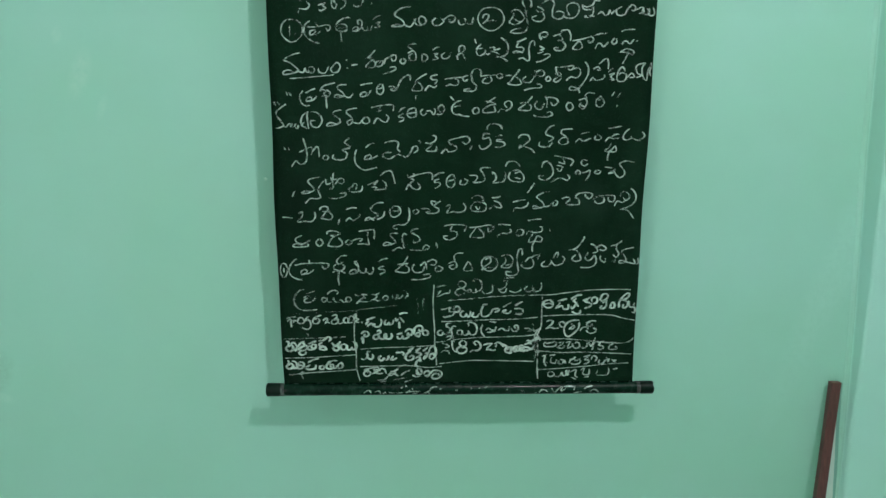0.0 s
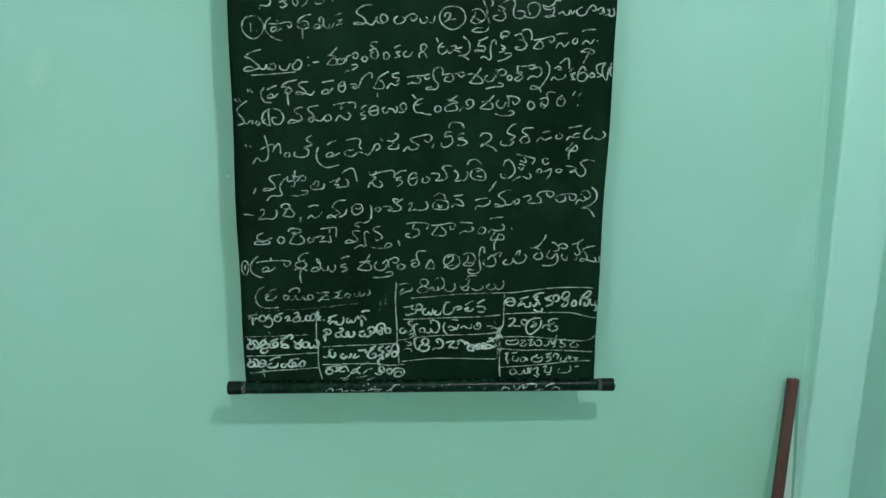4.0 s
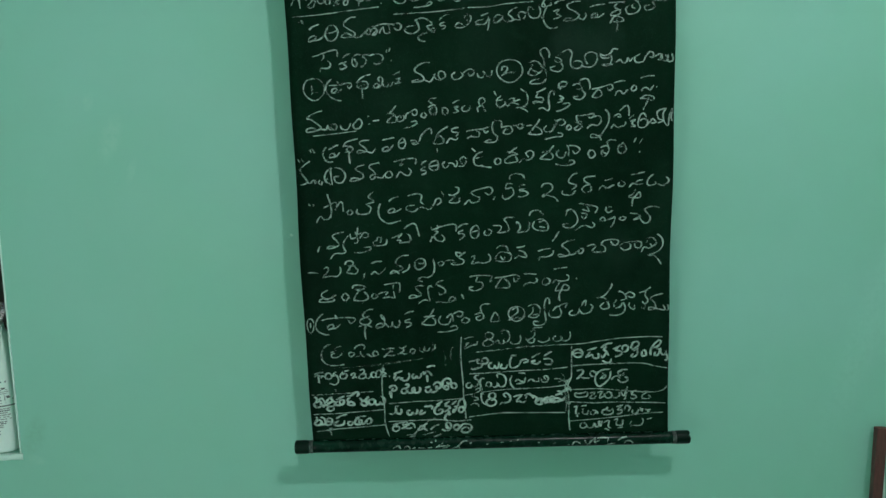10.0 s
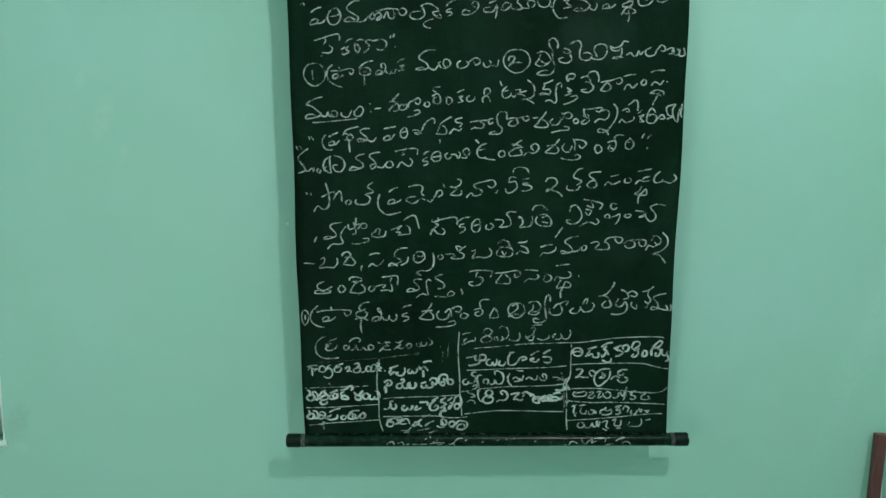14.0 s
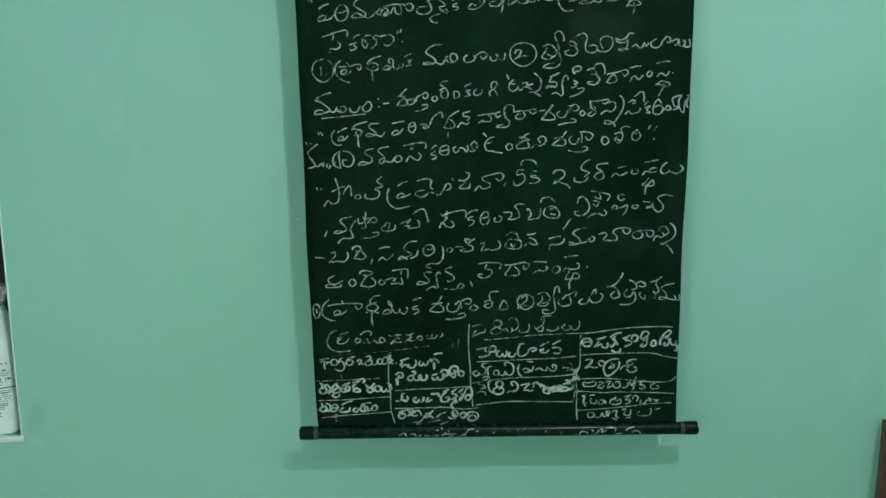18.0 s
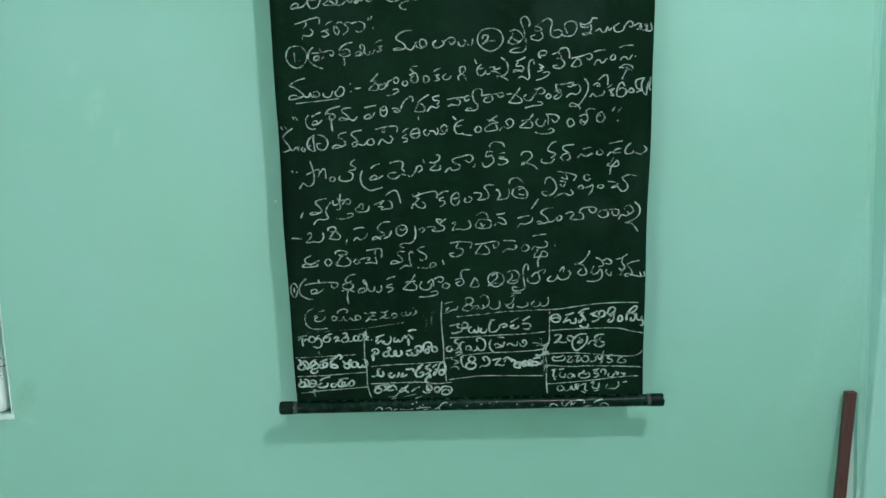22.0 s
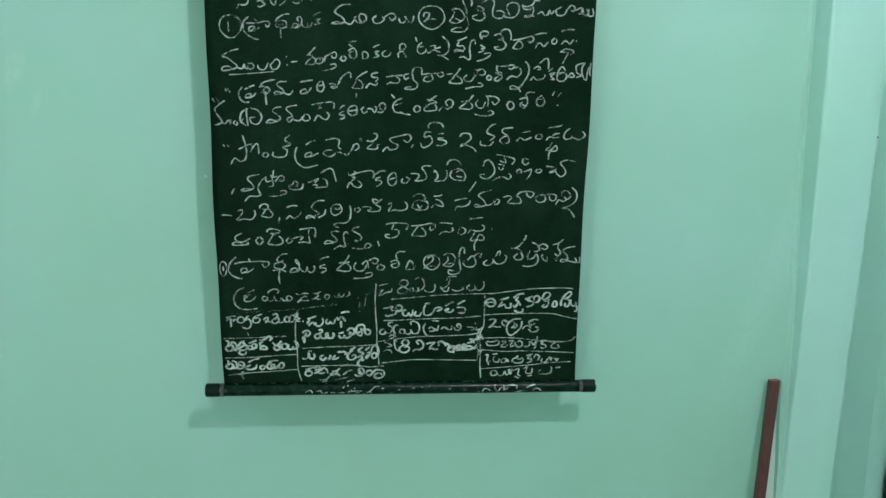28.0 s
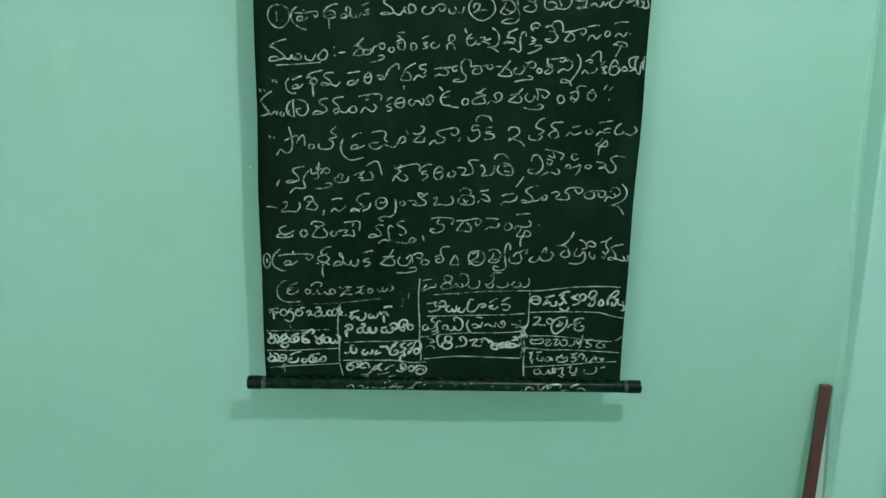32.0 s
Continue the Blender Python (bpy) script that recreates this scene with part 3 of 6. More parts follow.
sign("ta", 79, "4,42 0,28 20,22 45,26 52,46 36,57 64,67 44,85 62,101")
sign("bracket3", 35, "8,58 0,35 3,10 13,-4 36,-17 82,-8")
sign("pa5", 68, "4,64 20,75 41,81 / 0,22 5,33 21,38 25,30 14,23 1,21 27,25 50,36")
sign("yo", 130, "6,81 40,87 57,79 53,58 63,48 / 32,46 4,43 0,30 24,22 52,38 66,33 / 73,33 83,26 101,46 109,63 123,66 126,52 111,42")
sign("ja", 82, "0,89 7,75 / 49,104 63,100 59,83 38,74 / 24,78 48,70 27,50 61,48 65,66")
sign("naa", 105, "0,37 18,54 28,43 52,48 56,62 35,70 29,84 64,93 95,98 105,83 91,70 76,79")
sign("dot3", 8, "0,49 8,62")
sign("ni2", 57, "39,54 18,55 14,37 35,40 42,19 24,2 6,0 0,17 / 28,68 30,82 46,90 74,85 83,69")
sign("ka10", 86, "2,41 16,49 28,48 / 27,33 7,32 10,27 30,24 38,14 19,5 0,6")
sign("i", 77, "0,35 10,48 35,47 42,29 24,13 3,0 10,10 35,2 52,-6 62,-19")
sign("ta2", 72, "3,21 0,10 13,3 38,5 49,19 / 35,21 52,36 24,51 38,75 56,81")
sign("ra3", 61, "50,67 15,65 8,52 29,37 33,16 12,10 0,21 12,34 26,37")
sign("sa3", 72, "21,49 52,55 / 0,15 14,31 31,22 58,33")
sign("o10", 40, "5,42 0,29 15,25 26,35 12,46")
sign("sta2", 67, "7,65 32,69 60,73 / 0,20 14,33 32,29 53,31 / 53,45 35,43 25,36 / 25,12 14,-5 0,-15 25,-20 43,-17 39,1 28,-9 14,-26 12,-51")
sign("lu3", 81, "24,64 7,51 0,31 11,23 32,29 28,36 / 35,29 60,21 81,37 70,52")
sign("comma", 35, "12,23 6,13 0,0")
sign("vya2", 88, "68,71 33,65 23,55 39,37 45,23 24,13 0,12 14,21 38,16 / 81,56 67,39 61,19 68,-3 54,-9 30,-8 12,-26")
sign("ktu", 84, "29,87 28,61 42,64 / 0,63 3,45 21,48 / 18,69 24,55 27,30 13,27 / 34,44 52,64 66,59 62,46 45,50 / 11,-8 42,-9 70,0 71,10 50,9")
sign("la4", 68, "15,33 0,27 4,16 25,13 46,18 50,35 / 12,30 17,44 30,40 25,22")
sign("chee", 102, "0,38 24,47 38,53 24,37 / 17,30 34,29 27,19 51,21 68,24 66,45 52,53 / 46,71 64,84 88,86 102,40")
sign("se3", 103, "5,57 9,45 30,51 26,62 / 9,45 44,56 89,62 98,48 95,34 / 15,41 29,37 15,24 / 0,0 11,21 25,6 46,1 53,15 39,26")
sign("ka11", 48, "0,48 17,59 38,60 / 20,38 4,33 3,26 19,25 23,15 4,3")
sign("ri5", 49, "15,52 0,38 0,14 17,5 30,23 25,51 11,52 / 4,29 26,34")
sign("o11", 28, "4,32 0,18 17,14 28,28 14,37")
sign("cha2", 88, "0,26 28,25 31,14 20,1 17,-1 41,0 59,9 52,34 42,45 53,54 81,52")
sign("ba", 47, "1,27 0,36 10,28 13,11 2,-3 23,-2 41,2 48,23 45,37")
sign("Di", 83, "0,55 9,72 34,74 54,56 / 26,39 40,42 54,38 33,29 / 19,36 12,16 29,1 64,-1 68,20 54,38 / 36,14 57,10")
sign("comma2", 41, "27,-7 13,-27 0,-44")
sign("vi2", 46, "11,48 15,66 32,72 50,50 53,25 32,5 7,6 0,17 21,20")
sign("shlee", 88, "11,93 46,86 81,74 71,54 / 42,83 49,62 25,70 / 21,56 42,52 32,34 21,46 / 0,-6 21,7 39,9 60,1 70,11 60,23")
sign("shi", 74, "46,72 28,76 23,62 35,53 48,61 / 0,28 14,38 21,24 0,25 / 28,27 42,30 57,36 53,15 39,-2")
sign("o12", 39, "7,35 0,28 14,22 24,31 11,36")
sign("cha3", 110, "110,63 78,68 56,59 60,48 / 0,47 25,43 39,35 14,22 35,25 / 57,52 74,33 74,16 60,6 43,17 35,35")
sign("dash2", 55, "0,4 21,3 40,-1")
sign("ba2", 83, "5,16 19,22 18,5 0,-15 28,-13 52,-15 66,2 64,20")
sign("Di2", 66, "0,26 4,37 20,41 31,33 26,24 / 9,22 40,21 / 21,20 14,9 4,-3 / 4,-3 21,-7 39,-8 47,4 36,17")
sign("comma3", 28, "5,-9 2,-20 0,-30")
sign("sa4", 73, "2,27 23,33 42,32 / 0,-17 14,-4 28,-14 49,-2 53,10")
sign("ma3", 92, "69,50 41,48 23,34 22,20 46,5 36,-5 0,-16 11,-4 32,-16 / 42,-13 64,-3 71,18")
sign("rpi", 83, "15,37 0,24 0,3 17,-5 38,11 32,33 15,35 / 11,20 25,16 35,26 / 67,31 71,6 66,-22 48,-35 23,-34 9,-44 26,-51")
sign("o13", 29, "8,21 0,13 11,5 22,15 12,23")
sign("cha4", 95, "0,23 25,24 35,16 21,10 35,6 63,8 67,22 50,33 75,52 / 46,34 39,52 60,47")
sign("ba3", 72, "0,31 14,36 10,20 3,6 28,10 45,6 68,12 72,28 63,41")
sign("Di3", 70, "4,49 22,60 43,52 46,36 / 15,35 36,33 53,29 / 15,35 0,14 7,2 49,-1 59,18 50,33 / 18,20 28,5 35,16")
sign("na3", 87, "8,49 33,51 40,55 / 0,7 15,19 29,13 45,12 36,30 15,38")
sign("sa5", 79, "0,31 23,37 48,39 / 1,-6 9,9 33,8 55,18 58,32")
sign("ma4", 71, "59,67 29,62 11,48 32,29 36,11 0,6 0,16 25,8 / 36,11 57,14 68,27")
sign("o14", 32, "4,30 0,16 14,17 18,30 7,34")
sign("chaa", 120, "0,40 21,46 32,38 18,21 46,16 67,19 64,37 50,44 / 50,41 64,58 103,61 117,52 106,38 92,46 89,57")
sign("raa2", 82, "0,34 18,47 39,42 40,25 18,19 4,30 / 25,47 61,49 82,44 79,26 61,27 57,43")
sign("nni2", 80, "0,8 11,26 29,21 43,28 / 21,43 25,57 43,60 57,41 43,28 32,39 / 60,73 78,54 80,29 64,9 36,-3 25,-4 54,-12 76,-42")
sign("a", 85, "34,44 12,34 12,20 36,12 64,25 / 64,25 50,18 56,4 21,0 0,3 11,13 36,8")
sign("o15", 41, "11,30 0,16 12,1 26,15 14,30")
sign("Di4", 69, "0,46 4,57 27,58 47,50 38,42 10,42 / 14,41 29,35 / 21,34 12,21 1,3 / 1,3 28,-2 52,2 55,18 42,32")
sign("o16", 23, "9,24 0,14 9,3 22,13 12,24")
sign("chee2", 82, "0,20 21,26 38,25 28,15 / 20,5 45,7 62,3 59,28 / 25,54 50,57 81,57 82,23 / 60,53 56,35")
sign("vya3", 97, "56,66 32,67 26,57 41,42 45,31 23,23 0,22 10,33 30,28 / 91,57 77,65 70,51 73,29 76,8 55,12 33,-1")
sign("kti2", 99, "33,82 12,78 5,67 / 8,67 33,52 39,37 18,29 15,38 / 0,3 38,-1 66,3 75,11 60,19 49,4")
sign("comma4", 29, "0,27 3,17 6,7")
sign("lee2", 85, "0,89 32,93 78,90 85,82 77,66 / 32,88 25,70 46,66 49,48 24,36 3,41 0,50 17,51")
sign("daa2", 106, "0,38 36,40 71,46 89,41 88,27 74,20 71,35 / 29,40 16,22 1,1 / 1,1 26,-1 51,-1 54,14 36,34")
sign("sa6", 71, "2,47 25,47 50,43 / 0,3 18,14 42,11 53,22 46,29")
sign("o17", 39, "11,29 0,15 7,2 25,7 28,21 14,29")
sign("sta3", 87, "4,59 32,63 57,64 / 0,5 10,18 32,13 57,17 59,32 50,36 / 25,8 14,-9 10,-23 31,-21 56,-22 59,-8 42,0 35,-14 24,-38 25,-62")
sign("dot4", 3, "0,24 3,16")
sign("one2", 19, "0,18 0,9 0,0")
sign("bracket4", 22, "29,51 8,31 0,6 10,-16 37,-30 49,-30")
sign("paa2", 139, "0,26 35,32 119,31 122,16 108,10 101,23 / 53,45 56,31 / 21,-7 26,6 41,8 45,-1 34,-8 23,-9 51,-6 71,8")
sign("tha3", 63, "55,59 34,57 16,40 26,28 40,35 / 29,28 8,22 7,8 35,3 46,17 33,28 / 0,-3 28,0 49,-9 / 25,0 21,-29 25,-54")
sign("mi2", 108, "0,-11 6,1 23,4 24,-6 8,-13 1,-12 28,-8 34,10 30,31 21,36 24,25 36,16 / 34,7 46,-9 60,-6 63,9 / 62,-3 77,-15 89,-4 88,13")
sign("ka12", 63, "0,32 17,41 36,44 / 22,15 5,10 2,3 19,2 25,-7 4,-17")
sign("da5", 57, "48,49 36,30 29,23 / 8,20 49,23 / 33,21 16,9 0,-6 / 0,-6 26,-12 50,-10 51,6 36,19")
sign("ttaa5", 93, "16,21 7,3 19,-12 44,-10 55,11 / 37,12 55,26 62,-3 / 62,26 84,35 98,27 90,13 73,19 / 0,-40 39,-40 74,-33 72,-20 48,-23")
sign("o18", 50, "8,9 0,-5 18,-12 29,1 11,10")
sign("sha5", 58, "58,56 33,56 22,45 25,27 / 0,18 25,24 32,5 14,-5 4,7 22,13")
sign("am4", 69, "16,35 0,0 30,0 26,20 16,35")
sign("two2", 50, "11,39 29,47 32,30 7,10 0,0 25,9 50,4")
sign("dva2", 77, "0,73 17,79 35,75 46,56 38,42 17,39 / 17,68 17,50 1,33 27,28 42,38 / 80,76 78,98 67,97 60,70 63,37 66,11 52,-1 24,-1 20,14 42,11")
sign("tii2", 77, "4,54 0,36 15,25 40,27 47,45 33,67 15,50 / 36,63 51,73 68,76 61,58")
sign("ya2", 88, "13,50 0,39 5,30 27,31 38,48 34,56 / 38,48 52,33 77,39 88,60 77,68 / 45,62 52,77 63,83 59,62")
sign("da6", 57, "57,95 54,81 32,53 11,44 / 0,44 25,43 39,31 47,6 25,-1 14,11 29,25")
sign("ttaa6", 75, "35,92 53,84 64,62 43,56 / 60,76 78,86 96,74 89,64 71,69 / 28,60 18,42 25,28 43,34 50,48 / 53,48 61,29 53,8 28,0 0,3")
sign("o19", 39, "3,46 0,32 18,18 21,35")
sign("sha6", 36, "0,81 25,87 43,100 / 25,87 22,69 33,50 22,36 11,48 / 8,26 18,18 22,33")
sign("mu2", 76, "54,73 22,67 7,57 25,34 22,16 0,14 4,24 36,15 / 36,15 62,10 54,29 / 62,10 76,10 72,32")
sign("bracket5", 35, "39,81 19,76 4,57 0,39 6,17 26,2 57,-1 85,2")
sign("pa6", 68, "11,63 28,69 43,74 / 0,49 17,55 27,51 / 17,49 3,41 6,31 23,30 39,39 45,51")
sign("yo2", 124, "18,44 6,48 0,39 8,30 19,37 20,47 / 19,37 31,28 43,39 43,49 / 21,59 32,71 51,75 62,68 56,58 / 43,49 50,32 63,28 73,43 / 73,38 83,28 95,30 / 109,44 96,48 90,38 98,28 111,34 109,44")
sign("ja2", 59, "0,57 15,51 29,56 48,54 / 29,56 35,46 20,35 7,22 18,30 34,27 49,28 / 34,40 42,43")
sign("naa2", 82, "6,55 20,53 35,61 / 20,52 25,44 14,36 0,29 / 14,36 28,30 43,33 / 66,46 53,48 47,38 57,31 66,37 66,46")
sign("lu4", 59, "6,52 0,42 13,36 24,48 / 22,55 17,41 31,38 40,51 / 41,69 55,62 59,47 45,38")
sign("gi2", 42, "0,35 17,39 36,41 / 2,23 12,32 23,24 / 16,27 18,0 / 25,17 29,27 39,24")
sign("chu", 57, "0,24 4,35 18,35 24,20 14,13 1,17 0,24 / 24,20 36,38 43,38 / 36,30 47,19 48,1 37,-10 23,-7 13,-2")
sign("ta3", 38, "14,40 33,44 / 11,39 0,27 1,14 16,12 25,24 17,33 7,27")
sign("na4", 31, "0,23 13,33 17,25 7,13 18,17 25,12")
sign("maa2", 64, "3,41 18,45 21,34 4,23 0,13 11,8 25,15 24,29 12,22 / 25,15 34,9 46,18 47,31 / 61,32 50,31 47,17 58,11 65,20 61,32")
sign("ta4", 49, "4,32 0,14 14,13 22,32 11,39 4,32 / 18,39 32,46 29,31 39,24 25,17 42,12")
sign("comma5", 5, "0,14 5,12")
sign("comma6", 4, "0,13 4,0")
sign("a2", 45, "1,40 12,35 9,22 0,11 7,0 22,1 28,14 20,23 10,16 / 28,14 36,0 42,14 34,30 24,33 20,23")
sign("dha3", 37, "0,15 13,32 27,37 / 18,33 25,21 13,14 3,6 14,0 30,3 34,17 25,21 / 11,-2 4,-10 15,-18 29,-13 28,-4")
sign("ta5", 41, "3,25 19,32 34,37 / 11,20 0,13 1,5 15,3 29,9 31,21 20,23 14,14 22,7")
sign("da7", 50, "0,37 20,39 37,52 48,44 39,33 / 16,31 5,26 6,16 22,17 / 2,4 12,13 24,12 31,3 18,1 2,4")
sign("sha7", 34, "0,29 15,15 35,32 / 2,2 15,18 29,4 17,-4 5,4 / 25,21 34,12")
sign("lu5", 61, "6,22 0,10 7,-1 18,2 23,15 15,21 6,22 / 26,18 25,2 37,-2 45,10 / 44,31 58,24 61,8 49,-2 41,7")
sign("tta", 40, "4,33 10,28 6,16 0,8 8,0 22,2 25,16 16,20 7,13 / 25,16 30,0 40,6 39,21 30,30 21,29")
sign("tha4", 34, "2,16 13,25 26,20 24,5 10,-2 0,5 9,13 21,10")
sign("va2", 53, "8,22 29,33 50,37 / 18,14 0,0 14,-6 35,-1 39,14")
sign("o20", 25, "11,9 0,5 2,-5 13,-6 18,5 11,9")
sign("ta6", 43, "4,19 21,26 42,27 / 18,20 4,13 0,1 11,-6 26,-1 27,11 17,11 18,1 32,-4 41,7")
sign("o21", 21, "5,14 0,-1 12,-5 21,6 16,17 5,14")
sign("ka13", 25, "13,26 25,27 / 0,19 21,20 / 17,16 20,-1")
sign("su", 72, "1,25 18,31 36,36 / 11,24 0,6 / 4,0 22,12 28,-1 / 32,12 35,-1 51,-1 60,14 58,28")
sign("la5", 41, "7,23 0,18 1,7 11,6 16,16 / 16,16 21,4 31,10 34,25")
sign("bha", 46, "0,31 4,18 14,31 25,23 32,12 / 14,45 32,50 46,48 / 14,16 15,-12")
sign("ni3", 47, "0,40 11,49 25,47 29,36 20,28 11,32 16,40 / 0,15 6,28 7,0")
sign("mi3", 88, "14,48 24,52 27,43 14,36 2,33 0,21 13,17 21,26 16,35 / 21,26 28,17 41,19 41,33 51,38 / 50,34 49,19 63,17 71,28 67,39")
sign("ba4", 32, "0,34 11,36 22,39 / 1,28 7,17 19,18 22,29 26,16 42,19 48,32 41,38")
sign("gi3", 34, "0,42 10,53 25,51 29,39 20,27 / 9,26 13,41")
sign("Na3", 53, "0,30 2,54 15,66 30,63 33,50 23,44 18,53 / 5,25 12,38 23,36 20,23 7,27 / 40,49 33,41 39,27 52,28 53,41 40,49")
sign("tu", 69, "22,30 36,31 / 0,4 11,0 25,11 22,26 / 25,7 39,-1 46,10 43,21")
sign("la6", 45, "11,12 1,10 0,-2 11,-7 20,5 / 20,5 27,-6 35,1 37,14")
sign("naa3", 55, "18,24 46,24 / 10,11 0,-4 10,-4 25,3 / 39,28 50,20 46,11")
sign("tii3", 39, "10,28 20,34 33,41 / 23,31 8,19 1,4 8,-8 25,-7 34,5 25,11 17,4 / 0,10 7,16")
sign("ma5", 1, "0,-2 13,5 18,-4 6,-15 2,-30 13,-37 / 15,-16 25,-9")
sign("ka14", 28, "0,30 11,34 21,40 / 11,32 2,22 15,20 22,14 11,8")
sign("sha8", 22, "0,26 7,32 19,40 / 7,16 19,19 15,6 4,-6 9,9")
sign("ta7", 28, "0,19 8,40 21,44 28,31 27,7 14,-7 4,-1 7,13 20,14 23,3")
sign("ta8", 31, "0,25 19,31 44,33 / 21,28 4,18 0,7 11,-1 25,6 23,18 11,16")
sign("ka15", 64, "0,9 14,13 27,23 22,35 9,31 12,18 27,8 43,10 / 26,20 37,29 49,24 55,7 / 14,25 33,20")
sign("naa4", 37, "6,14 22,16 37,26 / 22,16 26,8 11,0 0,0 9,8 24,4 37,-4")
sign("bar", 46, "0,32 32,42 / 10,-2 28,12 46,17")
sign("da8", 44, "0,7 11,0 27,2 36,14 31,30 20,32 17,21 27,12 / 13,15 23,9 33,11")
sign("ri6", 26, "0,8 6,20 19,21 23,10 13,1 2,5 / 9,-2 22,1")
sign("am5", 43, "0,10 9,22 26,22 41,16 43,3 33,-8 17,-12 4,-4 13,8 30,9 33,-1")
sign("scrawl", 136, "0,10 25,11 39,24 / 10,2 32,5 / 60,8 111,17 / 103,-2 136,8")
sign("pa7", 70, "1,38 21,43 37,44 / 4,18 18,23 / 18,23 0,5 4,0 32,12 48,13 50,26")
sign("ri7", 41, "22,31 11,42 15,55 29,57 41,48 36,35 22,31 / 22,31 7,24 0,14 10,5 29,6 41,16 34,26 22,31")
sign("mi4", 57, "10,15 0,11 3,2 13,5 10,15 / 13,5 22,0 33,5 29,16 / 33,5 46,9 54,25 50,44 36,54 23,50 21,41")
sign("hook2", 38, "0,8 2,-1 27,-2 38,10 36,29")
sign("tu2", 101, "21,53 39,56 61,56 / 18,42 32,48 36,38 / 32,38 29,24 7,10 0,17 8,2 26,-1 32,16 / 43,5 65,-2 87,7 83,18")
sign("lu6", 65, "11,21 0,10 11,-1 29,2 36,13 / 29,21 36,2 55,1 65,16 63,34")
sign("kaa", 74, "0,30 19,33 39,37 / 41,37 31,30 36,21 49,21 49,10 33,3 13,0 10,6 / 49,24 51,37 63,41 73,32 67,19 51,21")
sign("la7", 39, "15,22 5,20 0,8 8,-1 19,0 23,12 / 23,12 29,-2 38,5 39,23")
sign("yaa2", 115, "7,18 0,4 18,-1 28,14 / 39,47 60,48 / 43,43 36,25 39,2 61,2 75,16 / 75,16 79,27 100,30 104,22 86,16")
sign("pa8", 47, "3,35 21,44 36,51 / 0,18 18,25 / 18,21 4,14 25,10 36,21")
sign("na5", 34, "3,39 21,50 33,54 / 0,28 25,27 34,19 26,5 4,8")
sign("vya4", 53, "19,19 7,19 0,10 6,0 19,2 22,13 / 22,7 33,2 46,12 46,27 33,35 37,45 52,46")
sign("yo3", 23, "11,-30 6,-7 0,19 7,34 18,32")
sign("ya3", 76, "17,17 4,16 0,6 9,-2 20,4 17,17 / 20,4 30,-4 43,2 42,15 / 45,31 43,45 57,46 72,35 76,14 67,-2 51,-2 46,10")
sign("bracket6", 19, "8,50 0,30 5,11 16,-1")
sign("sa7", 48, "0,25 11,33 26,19 4,16 / 26,28 33,18 40,39 / 11,59 40,55")
sign("ya4", 50, "0,24 14,31 25,23 40,21 43,37")
sign("la8", 28, "0,32 6,19 21,18 28,31 20,42 12,37 19,26")
sign("scrawl2", 52, "0,12 19,11 30,3 15,0 / 37,18 37,-1 52,6 / 29,30 37,22")
sign("vya5", 39, "21,67 36,74 39,63 21,56 / 3,45 25,37 32,29 14,26 / 0,8 14,15 29,10 32,-1")
sign("bracket7", 22, "0,51 0,28 7,9 22,0")
sign("ti2", 39, "20,28 10,36 16,48 30,48 37,37 30,28 20,28 / 22,27 7,24 0,13 10,0 30,1 39,13 32,23 19,19")
sign("ni4", 51, "0,0 10,8 26,6 39,15 39,31 26,44 14,38 23,27")
sign("ja3", 52, "0,28 17,32 37,34 / 32,31 20,21 12,8 23,10 35,4 48,8 / 46,18 52,29")
sign("blot", 117, "0,35 14,42 29,34 36,22 / 29,34 47,25 44,3 66,-2 58,21 48,10 66,21 81,1 88,24 73,13 95,5 102,27 117,19 103,4 132,7 150,10 154,25 / 47,25 88,5 124,19 147,6 / 59,2 102,20 117,0 / 88,24 125,4 154,18")
sign("blot2", 62, "7,45 36,44 58,55 / 0,30 22,37 43,55 54,59 62,43 / 14,49 29,29")
sign("a3", 46, "17,31 2,26 0,11 12,0 29,2 35,16 27,28 17,31 / 3,14 17,18 32,13")
sign("na6", 58, "7,25 32,31 43,35 / 18,21 0,-5 / 7,-1 25,7 30,-6 48,-6 49,12")
sign("va3", 46, "0,31 21,45 43,48 / 22,37 11,23 22,15 5,-7 1,4 / 22,15 30,0 / 5,-18 24,-28 38,-23 38,-12")
sign("kaa2", 67, "0,24 15,31 32,36 / 21,31 9,21 24,16 36,8 25,-2 7,-6 / 37,17 35,30 48,37 58,28 52,13 40,12")
sign("ku", 43, "0,23 9,44 25,48 32,36 19,24 3,19 / 10,12 31,21 / 24,15 27,1 14,-10 2,-7 11,2")
sign("o22", 34, "3,11 0,-8 15,-7 14,10 3,13")
sign("Dam2", 53, "0,-8 0,13 13,34 31,48 39,41 28,26 10,21 2,28 / 19,20 33,11 29,-7 15,-10 17,4 / 37,18 41,-5 55,-8 60,8")
sign("lu7", 19, "6,-7 15,-27 0,-30 19,-33")
sign("jaa", 70, "0,30 14,34 29,32 / 26,32 21,18 0,0 13,6 30,1 49,1 / 61,28 51,22 55,9 68,5 75,17 61,28")
sign("jri", 62, "58,31 28,30 5,14 0,-12 12,-33 30,-28 55,-3 59,24 / 18,-5 33,9 25,21 / 26,-6 40,2 36,13")
sign("tha5", 63, "23,17 40,26 63,25 / 42,24 26,16 29,7 44,6 48,15 / 0,-12 10,1 26,2 33,-7 / 24,-10 38,-23 58,-20 62,-7 50,-3")
sign("a4", 56, "10,20 0,13 6,2 25,0 44,2 50,14 38,23 / 10,14 28,16 47,20")
sign("pa9", 31, "1,14 20,17 16,8 0,-3 17,-8 27,3")
sign("na7", 25, "0,15 18,18 11,7 8,-8 23,-1")
